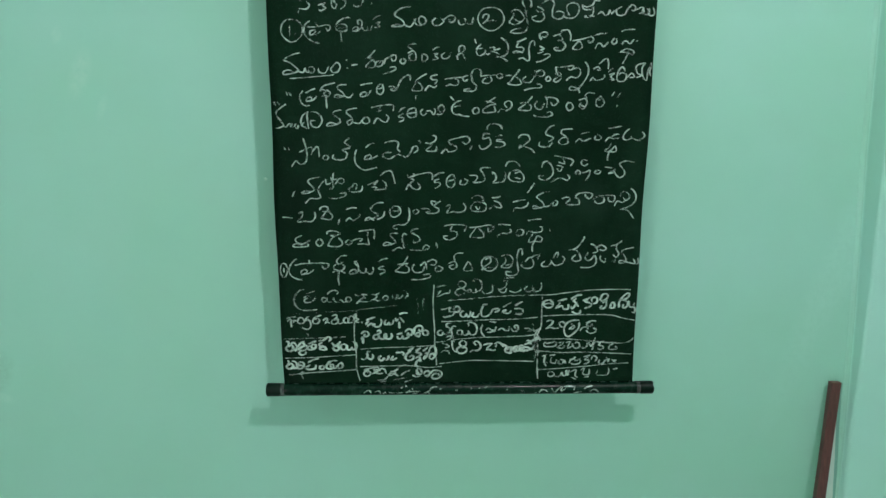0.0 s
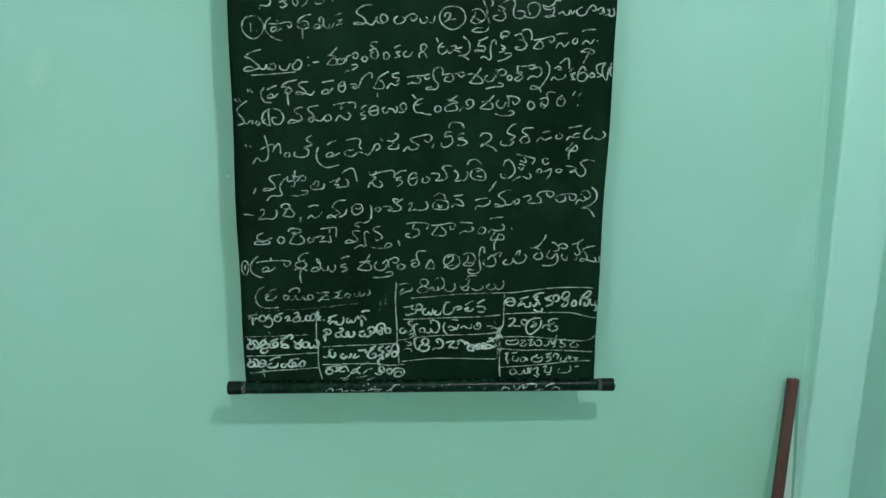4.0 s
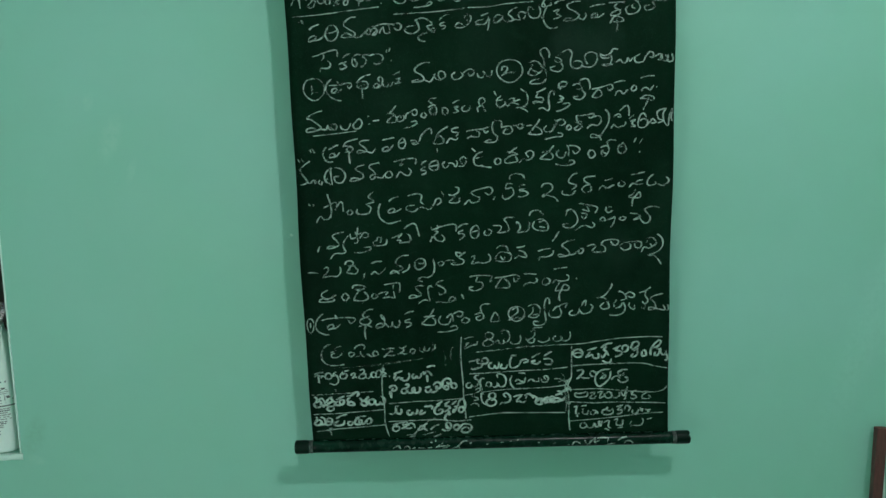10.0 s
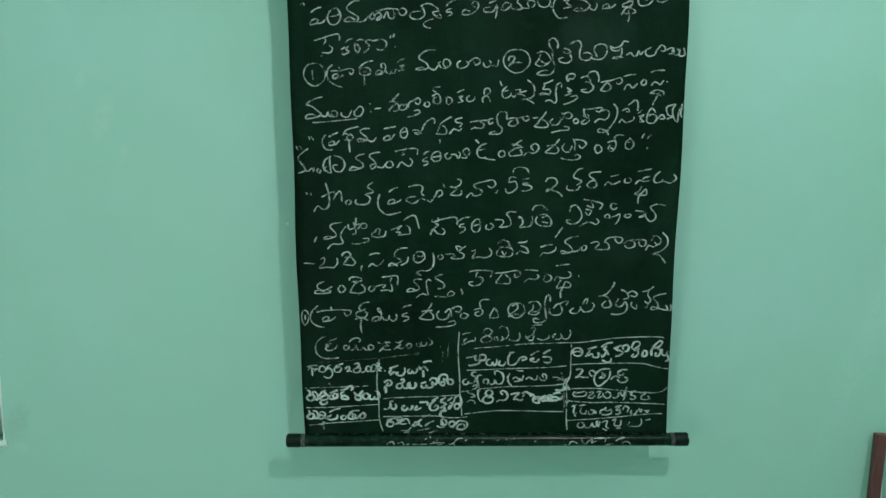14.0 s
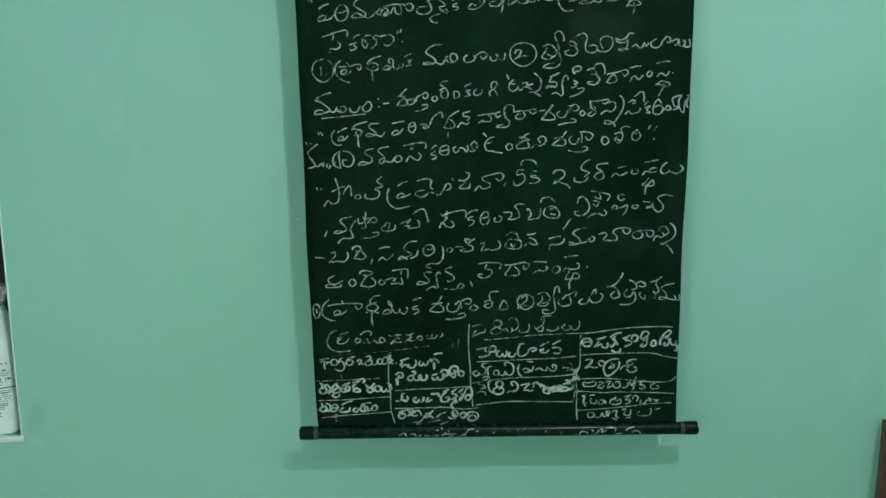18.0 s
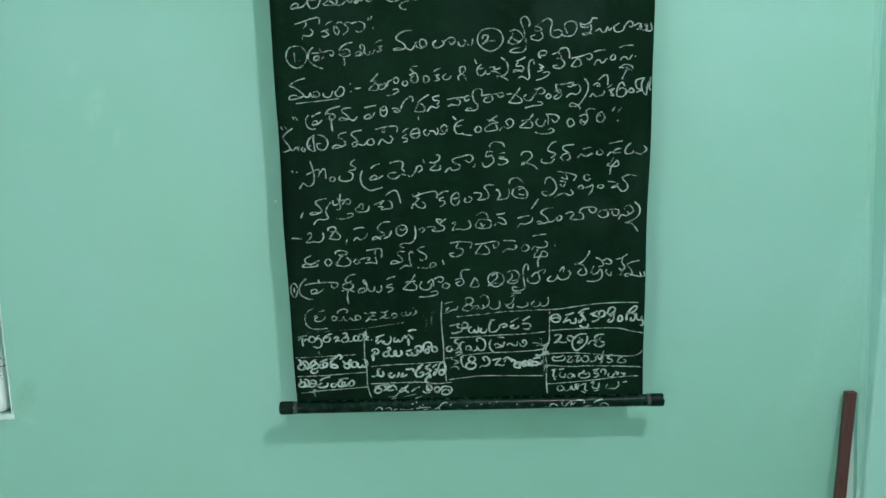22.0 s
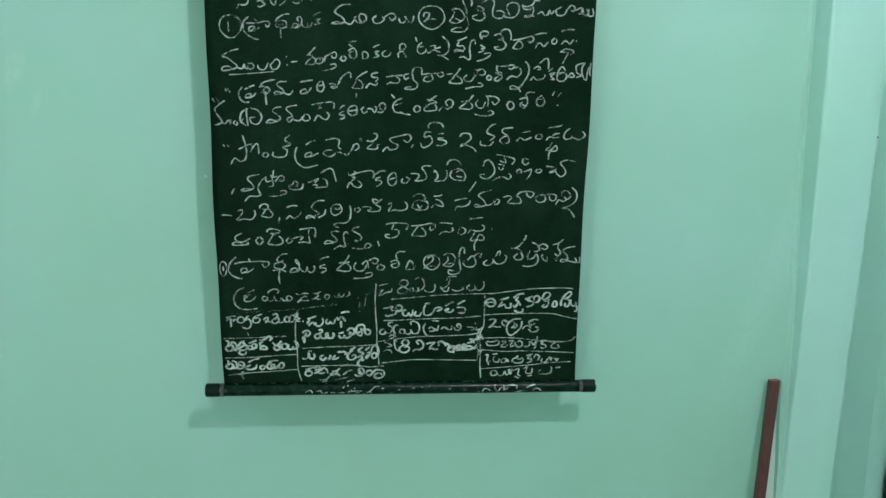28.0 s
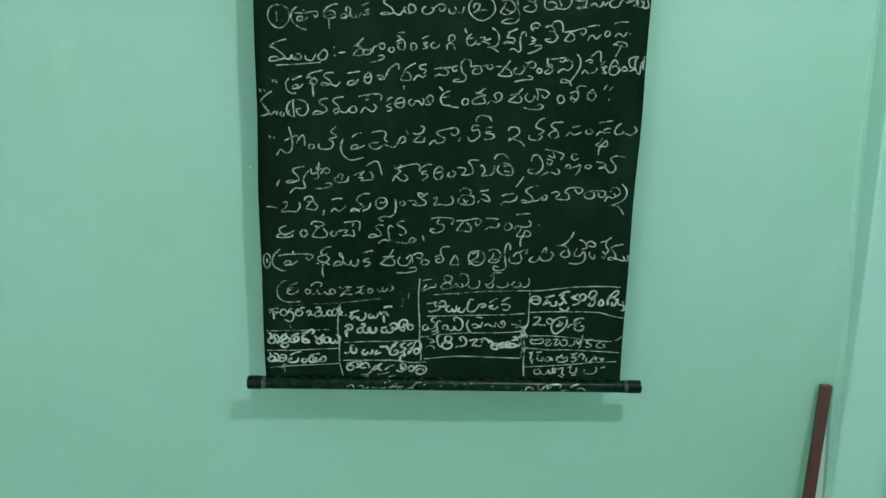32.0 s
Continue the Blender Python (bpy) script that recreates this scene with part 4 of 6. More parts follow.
sign("ma6", 64, "0,12 4,-2 16,-10 29,-3 25,12 15,16 9,7 / 28,15 32,-3 47,-10 59,-1 58,12")
sign("gi4", 36, "0,15 12,-4 25,30 19,-8 12,-20")
sign("ka16", 44, "0,8 13,12 27,14 / 13,10 5,0 18,-4 25,-13 10,-19 2,-12")
sign("ra4", 35, "0,1 11,9 31,5 / 21,4 4,-6 2,-17 17,-21 35,-17 25,-7")
sign("na8", 64, "0,39 11,42 8,19 16,0 / 8,8 23,15 / 29,42 51,45 / 37,34 34,15 52,10 56,25")
sign("o23", 44, "3,21 0,9 15,7 22,20 7,25 / 25,20 29,8")
sign("va4", 55, "0,8 3,22 15,25 23,34 / 15,25 28,18 42,25 / 5,5 23,3 41,8 43,21")
sign("kaa3", 61, "0,32 26,38 / 19,32 5,21 23,16 16,5 2,3 / 31,20 38,35 53,26 46,11")
sign("la9", 49, "4,18 0,5 16,2 26,17 / 30,25 38,9 41,21")
sign("o24", 23, "0,17 11,12 23,13 / 8,8 19,4")
sign("ya5", 73, "14,23 1,17 0,5 13,0 24,9 14,23 / 24,9 33,-1 48,3 53,17 / 55,20 60,2 71,7 68,24")
sign("ri8", 15, "0,27 4,3 11,26")
sign("naa5", 41, "0,18 22,25 19,2 31,-6 / 5,-5 24,-14")
sign("sha9", 61, "0,24 15,31 8,8 31,4 34,27 / 13,-7 35,-4")
sign("pa10", 67, "7,18 0,2 19,-2 45,0 52,16 48,28")
sign("dash3", 19, "0,21 19,24")
sign("o25", 11, "5,13 0,7 5,-1 11,5 5,13")
sign("rodline", 282, "0,7 6,17 22,21 28,8 / 39,13 57,18 64,4 / 71,6 85,11 / 96,10 124,6 149,8 / 160,8 185,11 217,10 / 185,1 206,4 / 221,-4 246,8 264,23 282,24 / 246,8 253,-4")
sign("rodline2", 232, "0,3 7,17 22,16 33,7 / 47,23 55,7 63,5 73,18 88,25 85,10 103,19 / 95,25 118,26 138,23 133,12 / 174,14 188,21 211,25 / 133,-2 167,4 / 197,-1 207,10 222,9 232,-2")
sign("speck", 6, "0,0 4,0 6,2")


# ---------------------------------------------------------------- the room
XL, XR, YB, H = -2.15, 2.25, -2.75, 3.1
WX0, WX1, WZ0, WZ1 = -1.93, -0.929, 0.9155, 2.05
LEAN = 0.0088  # the window leans to the right as it rises, metres a metre
DX0, DX1, DZ1 = 0.933, 1.78, 2.12
TH = 0.23

bm = wall_mesh(XL - TH, XR + TH, 0, H, 0, TH, [(WX0, WX1, WZ0, WZ1), (DX0, DX1, 0, DZ1)])
for v in bm.verts:
    if abs(v.co.z - WZ1) < 1e-4 and min(abs(v.co.x - WX0), abs(v.co.x - WX1)) < 1e-4:
        v.co.x += LEAN * (WZ1 - WZ0)
ob = link("wall_front", bm, mat_wall)
tagged(ob, "mint green painted plaster wall with scuffs and chips", "wall", kind="structure")
for name, dims in (("wall_left", (XL - TH, XL, YB, 0)), ("wall_right", (XR, XR + TH, YB, 0))):
    tagged(link(name, box(bmesh.new(), *dims, 0, H), mat_wall), "mint green painted plaster side wall", "wall", kind="structure")
# the rear wall's opening is added for the fill light
tagged(link("wall_back", wall_mesh(XL - TH, XR + TH, 0, H, YB - TH, YB, [(-2.0, -0.95, 0, 2.08)]), mat_wall), "mint green painted plaster rear wall", "wall", kind="structure")
tagged(link("floor", box(bmesh.new(), XL - TH, XR + TH, YB - TH, 1.9, -0.1, 0), mat_floor), "worn grey cement floor of the room", "floor", kind="structure")
tagged(link("ceiling", box(bmesh.new(), XL - TH, XR + TH, YB - TH, 1.9, H, H + 0.12), mat_ceiling), "plain white distempered ceiling", "ceiling", kind="structure")

# unseen slab and wall, added to keep the sun out of the rear opening
tagged(link("roof_sun_block", box(bmesh.new(), XL - TH, XR + TH, -5.4, YB - TH, 2.5, 2.62), mat_ceiling), "unseen plain slab added to block the sun", "porch roof", kind="structure")
tagged(link("wall_sun_block", box(bmesh.new(), XL - TH, XR + TH, -5.6, -5.4, -0.1, 2.62), mat_wall), "unseen mint green wall added to block the sun", "wall", kind="structure")

# plaster band beside the doorway: stands proud of the wall, further at the top
bm = bmesh.new()
NZ = 420
rows = []
rnd = random.Random(4)
for k in range(NZ + 1):
    z = H * k / NZ
    p = 0.0186 + 0.0225 * z
    j = rnd.uniform(-0.0010, 0.0010) + 0.003 * noise.noise(Vector((5, 0, z * 13))) + 0.0022 * min(0.0, noise.noise(Vector((9, 3, z * 47))))
    w = 0.003 * noise.noise(Vector((0, 0, z * 2.2)))
    # the band's left side swells and leans out as it rises
    xb = float(np.interp(z, (0, 0.8, 1.05, 1.4, 1.7, H), (0.834, 0.829, 0.822, 0.807, 0.801, 0.79))) + 0.4 * w
    pl = float(np.interp(z, (0, 0.8, 0.92, 1.05, 1.4, 1.7, H), (0.012, 0.019, 0.029, 0.038, 0.058, 0.062, 0.07)))
    lap = xb - 0.012 + 0.5 * w
    prof = [(lap, 0.001), (lap + 0.001, -0.0007), (xb - 0.007, -0.0010), (xb - 0.002, -0.005), (xb, -0.010), (xb + 0.0015, -pl + 0.005), (xb + 0.004, -pl + 0.001),
            (xb + 0.0095, -pl), (0.865, -pl * 0.65 - p * 0.35), (0.90, -pl * 0.3 - p * 0.7), (DX0 - 0.006, -p), (DX0 - 0.0015 + j, -p + 0.0015), (DX0 + j, -p + 0.006), (DX0, 0.06)]
    rows.append([bm.verts.new((x, y, z)) for x, y in prof])
for a, c in zip(rows, rows[1:]):
    for k in range(len(a) - 1):
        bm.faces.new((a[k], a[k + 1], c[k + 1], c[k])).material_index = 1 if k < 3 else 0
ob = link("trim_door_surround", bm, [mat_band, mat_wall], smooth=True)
tagged(ob, "raised mint green plaster band with a chipped edge beside the doorway", "door surround", kind="structure")
surround = ob

# passage seen through the doorway
PY = 0.5
tagged(link("wall_passage", box(bmesh.new(), 0.5, 2.6, PY, PY + 0.15, 0, H), mat_passage), "shaded grey-green plaster wall of the passage", "wall", kind="structure")
tagged(link("wall_passage_end", box(bmesh.new(), 0.35, 0.5, TH, PY + 0.15, 0, H), mat_passage), "grey-green plaster end wall of the passage", "wall", kind="structure")
# worn plaster arris at the far door of the passage
bm = bmesh.new()
rows = []
rnd = random.Random(9)
for k in range(241):
    z = H * k / 240
    e = 1.454 + 0.006 * noise.noise(Vector((3, 0, z * 9))) + 0.004 * noise.noise(Vector((3, 5, z * 41))) + rnd.uniform(-0.0015, 0.0015)
    s = 0.006 * noise.noise(Vector((7, 1, z * 4)))
    prof = [(1.392 + s, PY + 0.002), (1.405 + s, PY - 0.006), (1.425 + s, PY - 0.012), (e - 0.008, PY - 0.014), (e, PY - 0.008), (e + 0.001, PY + 0.004)]
    rows.append([bm.verts.new((x, y, z)) for x, y in prof])
for p, q in zip(rows, rows[1:]):
    for k in range(5):
        bm.faces.new((p[k], p[k + 1], q[k + 1], q[k]))
rim = link("trim_passage_door", bm, mat_passage, smooth=True)
tagged(rim, "rounded mint plaster edge with flaking paint", "door surround", kind="structure")

# ---------------------------------------------------------------- window
window = thing("window_1", "dark wooden window frame with black iron bars, open to daylight", "window", kind="structure")
FY0, FY1 = 0.135, 0.195
FR = 0.114
for name, d in (("jamb", (WX1 - FR, WX1, FY0, FY1, WZ0, WZ1)), ("jamb", (WX0, WX0 + FR, FY0, FY1, WZ0, WZ1)),
                ("head", (WX0 + FR, WX1 - FR, FY0, FY1, WZ1 - 0.07, WZ1)), ("bottom_rail", (WX0 + FR, WX1 - FR, FY0, FY1, WZ0, 1.068))):
    part(name, box(bmesh.new(), *d, 0.004), mat_frame, window)
BY = 0.16
bar_xs = [-1.0765 - 0.0722 * k for k in range(11)]
for x in bar_xs:
    bm = box(bmesh.new(), x - 0.0066, x + 0.0066, BY - 0.0055, BY + 0.0055, 1.064, WZ1 - 0.066, 0.0015)
    bar = part("upright_bar", bm, mat_iron, window)
    part("bar_foot", box(bmesh.new(), x - 0.017, x + 0.017, BY - 0.014, BY + 0.014, 1.0685, 1.079, 0.003), mat_iron, bar)
for z in (1.292, 1.355, 1.559, 1.6245, 1.829, 1.894):
    part("cross_bar", box(bmesh.new(), WX0 + FR - 0.01, WX1 - FR + 0.012, BY - 0.0115, BY - 0.006, z - 0.0064, z + 0.0064, 0.0012), mat_iron, window)
for z in (1.545, 1.318, 1.72):
    bm = tube(bmesh.new(), [(WX1 - FR - 0.001, BY, z), (WX1 - FR - 0.008, BY - 0.003, z + 0.001), (WX1 - FR - 0.012, BY - 0.005, z - 0.004)], [0.004, 0.003, 0.0015], 6)
    part("bent_nail", bm, mat_iron, window)
window.matrix_world = pose(WX1, 0, WZ0, 0, math.degrees(LEAN), 0) @ pose(-WX1, 0, -WZ0)
# sill edge: a thin pale lip
bm = bmesh.new()
rows = []
rnd = random.Random(6)
for k in range(81):
    x = WX0 + (WX1 + 0.006 - WX0) * k / 80
    d = 0.0016 * noise.noise(Vector((x * 30, 2, 0))) + rnd.uniform(-0.0005, 0.0005)
    u = 0.002 if k > 78 else 0.0
    prof = [(0.014, 0.0003), (0.010, 0.0016), (-0.001, 0.0018 + u), (-0.0045 + d, 0.0004 + u), (-0.005 + d, -0.004), (-0.004 + d, -0.008 + d), (0.001, -0.0095 + d)]
    rows.append([bm.verts.new((x, y, WZ0 + z)) for y, z in prof])
for p, q in zip(rows, rows[1:]):
    for k in range(6):
        bm.faces.new((p[k], p[k + 1], q[k + 1], q[k]))
# a pale strip up the opening paints in its lit edge
n0 = len(bm.verts)
box(bm, WX1 - 0.0012, WX1 + 0.0018, -0.0022, 0.01, WZ0 + 0.002, WZ1, 0.0008)
bm.verts.ensure_lookup_table()
for v in bm.verts[n0:]:
    v.co.x += LEAN * (v.co.z - WZ0)
tagged(link("trim_window_sill", bm, mat_sill), "pale painted lip along the sill, pale strip for the opening's lit edge", "window sill", kind="structure")

# ---------------------------------------------------------------- outdoors
bm = bmesh.new()
bmesh.ops.create_grid(bm, x_segments=1, y_segments=1, size=400)
for v in bm.verts:
    v.co.z = -0.12
tagged(link("ground", bm, mat_ground), "bare pale earth outside the house", "ground", kind="structure")
bw = thing("boundary_wall", "low pale blue limewashed boundary wall outdoors", "wall")
part("wall", box(bmesh.new(), -14, 3, 3.0, 3.2, -0.12, 0.915, 0.02), mat_blue, bw)
# white block added as a backdrop, stands in for the glare of the sky
nh = thing("white_backdrop", "plain white block added as a backdrop for the bright sky", "house")
part("wall", box(bmesh.new(), -22, 0, 11, 18, -0.12, 6.2), mat_white, nh)
part("roof", box(bmesh.new(), -22.3, 0.3, 10.7, 18.3, 6.2, 6.4), mat_white, nh)
sh = thing("dry_shrub", "thin dry leafless shrub behind the boundary wall", "shrub")
rnd = random.Random(8)
for k in range(3):
    a = rnd.uniform(-0.5, 0.5)
    hgt = rnd.uniform(0.05, 0.16)
    pts = [(-2.97 + 0.01 * k, 3.35, -0.12), (-2.97 + 0.1 * a, 3.35, 0.82), (-2.97 + (0.1 + hgt) * a, 3.35 + rnd.uniform(-0.05, 0.05), 0.90 + hgt)]
    part("twig", tube(bmesh.new(), pts, [0.005, 0.003, 0.0015], 5), mat_twig, sh)

# ---------------------------------------------------------------- roll-up blackboard
GAP = 0.07
BZ0, BZ1 = 0.938, 1.96


def half_width(z):
    return 0.340 + 0.0058 * (z - 0.95) / 0.83


def left_half(z):
    return 0.340 + 0.0078 * (z - 0.95) / 0.83


def cloth_y(x, z):
    """The hanging cloth's face: nearly flat, with soft vertical folds."""
    f = min(1.0, max(0.0, (z - 0.95) / 0.8))
    s = (0.0016 * math.sin(x * 19 + 0.6) + 0.001 * math.sin(x * 41 + z * 1.5)) * (0.25 + 0.75 * f)
    return -GAP + s - 0.002 * abs(x / 0.34) ** 3 * math.sin(z * 5)


board = thing("rollup_blackboard", "dark green roll-up blackboard covered in white chalk handwriting", "blackboard")
bm = bmesh.new()
NXc, NZc = 48, 64
grid = []
for j in range(NZc + 1):
    z = BZ0 + (BZ1 - BZ0) * j / NZc
    r = []
    for i in range(NXc + 1):
        u = -1 + 2 * i / NXc
        hw = half_width(z) if u > 0 else left_half(z)
        x = u * hw + (0.0012 * math.sin(z * 9) + 0.0008 * math.sin(z * 23) if i in (0, NXc) else 0)
        r.append((x, cloth_y(x, z), z - 0.006 * u * 0.42))
    grid.append(r)
front = [[bm.verts.new(p) for p in r] for r in grid]
back = [[bm.verts.new((p[0], p[1] + 0.0011, p[2])) for p in r] for r in grid]
for j in range(NZc):
    for i in range(NXc):
        bm.faces.new((front[j][i], front[j][i + 1], front[j + 1][i + 1], front[j + 1][i]))
        bm.faces.new((back[j][i], back[j + 1][i], back[j + 1][i + 1], back[j][i + 1]))
for j in range(NZc):
    for i, s in ((0, 1), (NXc, -1)):
        q = (front[j][i], front[j + 1][i], back[j + 1][i], back[j][i])
        bm.faces.new(q if s > 0 else tuple(reversed(q)))
cloth = part("cloth", bm, mat_cloth, board, "dark green slate cloth", smooth=True)


def rod(name, z0, z1, xa, xb, yc, r):
    """A round batten at one end of the cloth, from (xa, z0) to (xb, z1)."""
    def at(x):
        return (x, yc, z0 + (z1 - z0) * (x - xa) / (xb - xa))
    p = part(name, tube(bmesh.new(), [at(xa + 0.012 + (xb - xa - 0.024) * k / 24) for k in range(25)], r, 24), mat_rod, board, "", True)
    for x, d in ((xa, 1), (xb, -1)):
        prof = [(0.0, r * 0.8), (0.0012, r * 1.0), (0.003, r * 1.08), (0.024, r * 1.08), (0.0265, r * 1.04), (0.027, r * 0.9)]
        bm = tube(bmesh.new(), [at(x + d * a) for a, _ in prof], [q for _, q in prof], 24)
        for v in bm.verts:
            # the rim is broken away at the top of one cap
            if d < 0 and x - 0.0035 < v.co.x and 0.3 * r < v.co.z - at(x)[2] < 0.8 * r and v.co.y < at(x)[1]:
                v.co.x -= 0.003
        part("end_cap", bm, mat_cap, p, "black plastic end cap")
        part("tape", tube(bmesh.new(), [at(x + d * 0.0275), at(x + d * 0.0285), at(x + d * 0.034), at(x + d * 0.0345)], [r * 1.0, r * 1.05, r * 1.05, r], 24), mat_tape, p, "worn grey tape ring")
    return p


ROD_R = 0.0118
bottom_rod = rod("bottom_rod", 0.9415, 0.9335, -0.3725, 0.3805, -GAP - 0.004, ROD_R)
rod("top_rod", 1.968, 1.962, -0.375, 0.382, -GAP + 0.0, 0.011)
cord = tube(bmesh.new(), [(-0.22, -GAP, 1.975), (-0.11, -0.05, 2.06), (0.0, -0.028, 2.15), (0.11, -0.05, 2.06), (0.22, -GAP, 1.975)], 0.0022, 6)
part("hanging_cord", cord, mat_tape, board)
nail = thing("wall_nail", "short iron nail in the wall that carries the blackboard", "nail")
part("shank", tube(bmesh.new(), [(0, 0.01, 2.146), (0, -0.04, 2.152)], 0.0025, 8), mat_iron, nail)
part("head", tube(bmesh.new(), [(0, -0.04, 2.152), (0, -0.043, 2.152)], 0.006, 10), mat_iron, nail)


def rod_face(x, z):
    zc = 0.9415 + (0.9335 - 0.9415) * (x + 0.3725) / 0.753
    d = max(-0.95, min(0.95, (z - zc) / ROD_R))
    return -GAP - 0.004 - ROD_R * math.sqrt(1 - d * d)


def smooth_line(pts, step):
    """Points along a curve through pts (Catmull-Rom)."""
    if len(pts) < 3:
        pts = [pts[0], ((pts[0][0] + pts[-1][0]) / 2, (pts[0][1] + pts[-1][1]) / 2), pts[-1]]
    out = []
    ext = [pts[0], *pts, pts[-1]]
    for i in range(1, len(ext) - 2):
        p0, p1, p2, p3 = ext[i - 1:i + 3]
        k = max(2, int(math.dist(p1, p2) / step))
        for s in range(k):
            t = s / k
            out.append(tuple(0.5 * (2 * b_ + (c_ - a_) * t + (2 * a_ - 5 * b_ + 4 * c_ - d_) * t * t + (3 * b_ - a_ - 3 * c_ + d_) * t ** 3)
                             for a_, b_, c_, d_ in zip(p0, p1, p2, p3)))
    out.append(pts[-1])
    return out


chalk_rnd = random.Random(21)
layer = [0]


def chalk_mesh(strokes, pressure, width, face=cloth_y):
    """Flat chalk ribbons that lie on the cloth, with uneven width and pressure."""
    verts, faces, load = [], [], []
    for pts in strokes:
        line = smooth_line(pts, 0.0022)
        if face is cloth_y:
            line = [(max(0.003 - left_half(z), min(half_width(z) - 0.003, x)), z) for x, z in line]
        layer[0] = (layer[0] + 1) % 12
        lift = 0.0005 + 0.00003 * layer[0]
        ph = chalk_rnd.uniform(0, 6)
        n0 = len(verts)
        cnt = len(line)
        for i, (x, z) in enumerate(line):
            ax, az = line[max(i - 1, 0)]
            cx, cz = line[min(i + 1, cnt - 1)]
            dx, dz = cx - ax, cz - az
            ln = math.hypot(dx, dz) or 1e-6
            w = width * (0.90 + 0.13 * math.sin(i * 0.35 + ph) + 0.09 * math.sin(i * 0.93 + ph * 2)) / 2
            if i == 0 or i == cnt - 1:
                w *= 0.5
            # a flat stick of chalk: broader on down-strokes
            w *= 0.84 + 0.3 * abs(dz) / ln
            nx, nz = -dz / ln * w, dx / ln * w
            for s in (-1, 1):
                verts.append((x + s * nx, face(x + s * nx, z + s * nz) - lift - 2e-7 * i, z + s * nz))
                load.append((0.62 + 0.38 * pressure) * (0.95 + 0.10 * math.sin(i * 0.17 + ph)))
            if i:
                a = n0 + 2 * i
                faces.append((a - 2, a - 1, a + 1, a))
    me = bpy.data.meshes.new("chalk")
    me.from_pydata(verts, [], faces)
    at = me.attributes.new("pressure", "FLOAT", "POINT")
    at.data.foreach_set("value", load)
    me.materials.append(mat_chalk)
    return me


CHALK = 0.0027


def put_chalk(name, me, parent=None):
    ob = new(name, me)
    ob.parent = parent or cloth
    return ob


SLOPE = 0.02


def word(x, z, pressure, text, face=cloth_y, parent=None, scale=0.0005):
    """Writes signs from one point of the board, along a line that climbs a little."""
    at = 0.0
    for s in text.split():
        adv, lines = HAND[s]
        strokes = []
        for line in lines:
            out = []
            for px, pz in line:
                qx = (at + px + chalk_rnd.uniform(-0.25, 0.25)) * scale
                out.append((x + qx, z + SLOPE * qx + (pz + chalk_rnd.uniform(-0.25, 0.25)) * scale))
            strokes.append(out)
        at += adv
        put_chalk("chalk_sign", chalk_mesh(strokes, pressure, CHALK * (0.8 + 0.2 * pressure + 0.9 * max(0.0, pressure - 1)), face), parent)


def rule(pressure, text):
    """A line drawn by hand through a few points, in half millimetres."""
    pts = [(x / 2000, z / 2000) for x, z in strokes_of(text)[0]]
    put_chalk("chalk_rule", chalk_mesh([pts], pressure, CHALK * 0.8))


def ring(x, z, rx, rz, pressure):
    pts = [(x + rx * math.cos(a), z + rz * math.sin(a) * (1 + 0.05 * math.sin(3 * a))) for a in (0.7 + 2 * math.pi * k / 16 for k in range(18))]
    put_chalk("chalk_ring", chalk_mesh([pts], pressure, CHALK * 0.85))


word(-0.3360, 1.7470, 0.6, "ga Naa o ka sho dha na colon")
word(-0.1615, 1.7520, 0.65, "da ttaa o2 sha")
word(-0.0210, 1.7575, 0.8, "sa")
word(0.0180, 1.7580, 0.8, "ka2 ra Na")
word(-0.3250, 1.7210, 0.7, "quote")
word(-0.3085, 1.6895, 0.75, "pa ri maa Naa2 tma ka3")
word(-0.0475, 1.7065, 0.65, "vi sha2")
word(0.0215, 1.7135, 0.7, "yaa la hook ka4 ma pa2 ddha ti lo")
word(-0.3035, 1.6365, 0.85, "se ka5 ra2 Na2 quote2 dot")
word(-0.3070, 1.5980, 0.8, "one")
word(-0.2820, 1.5850, 0.65, "bracket paa tha mi ka6")
word(-0.1275, 1.6140, 1, "muu laa lu")
word(0.0335, 1.6215, 0.9, "two")
word(0.0810, 1.6050, 0.75, "dva tii ya")
word(0.2105, 1.6340, 1, "muu2 laa2 lu2")
word(-0.3200, 1.5310, 1, "muu3 la2 am")
word(-0.2085, 1.5415, 0.9, "colon2 dash")
word(-0.1760, 1.5440, 0.95, "da2 ttaa2 o3 sha3 am2 ka7 la3 gi")
word(0.0190, 1.5660, 0.95, "u nna vya kti lee daa sa2 o4 sta")
word(-0.3160, 1.4935, 0.7, "quote3")
word(-0.2925, 1.4770, 1, "bracket2 pa3 tha2 ma2 pa4 ri2 sho2 dha2 na2")
word(-0.0330, 1.5040, 0.95, "vaa raa da3 ttaa3 o5 shaa nni")
word(0.2295, 1.5225, 1, "sii ka8 ri3 cha Dam")
word(-0.3385, 1.4765, 0.8, "quote4")
word(-0.3360, 1.4365, 1, "mu o6 nd va ruu se2 ka9 ri4 chi u2")
word(0.0175, 1.4635, 0.95, "o7 Da ni da4 ttaa4 o8")
word(0.2105, 1.4730, 0.85, "sha4 am3 quote5 dot2")
word(-0.3235, 1.3970, 0.7, "quote6")
word(-0.3110, 1.3675, 0.95, "so o9 ta bracket3 pa5 yo ja naa dot3")
word(0.0305, 1.4000, 0.95, "ni2 ka10 i ta2 ra3 sa3 o10 sta2 lu3")
word(-0.3120, 1.3125, 0.9, "comma vya2 ktu la4 chee")
word(-0.1040, 1.3250, 0.95, "se3 ka11 ri5 o11")
word(0.0120, 1.3385, 0.95, "cha2 ba Di comma2 vi2 shlee shi o12 cha3")
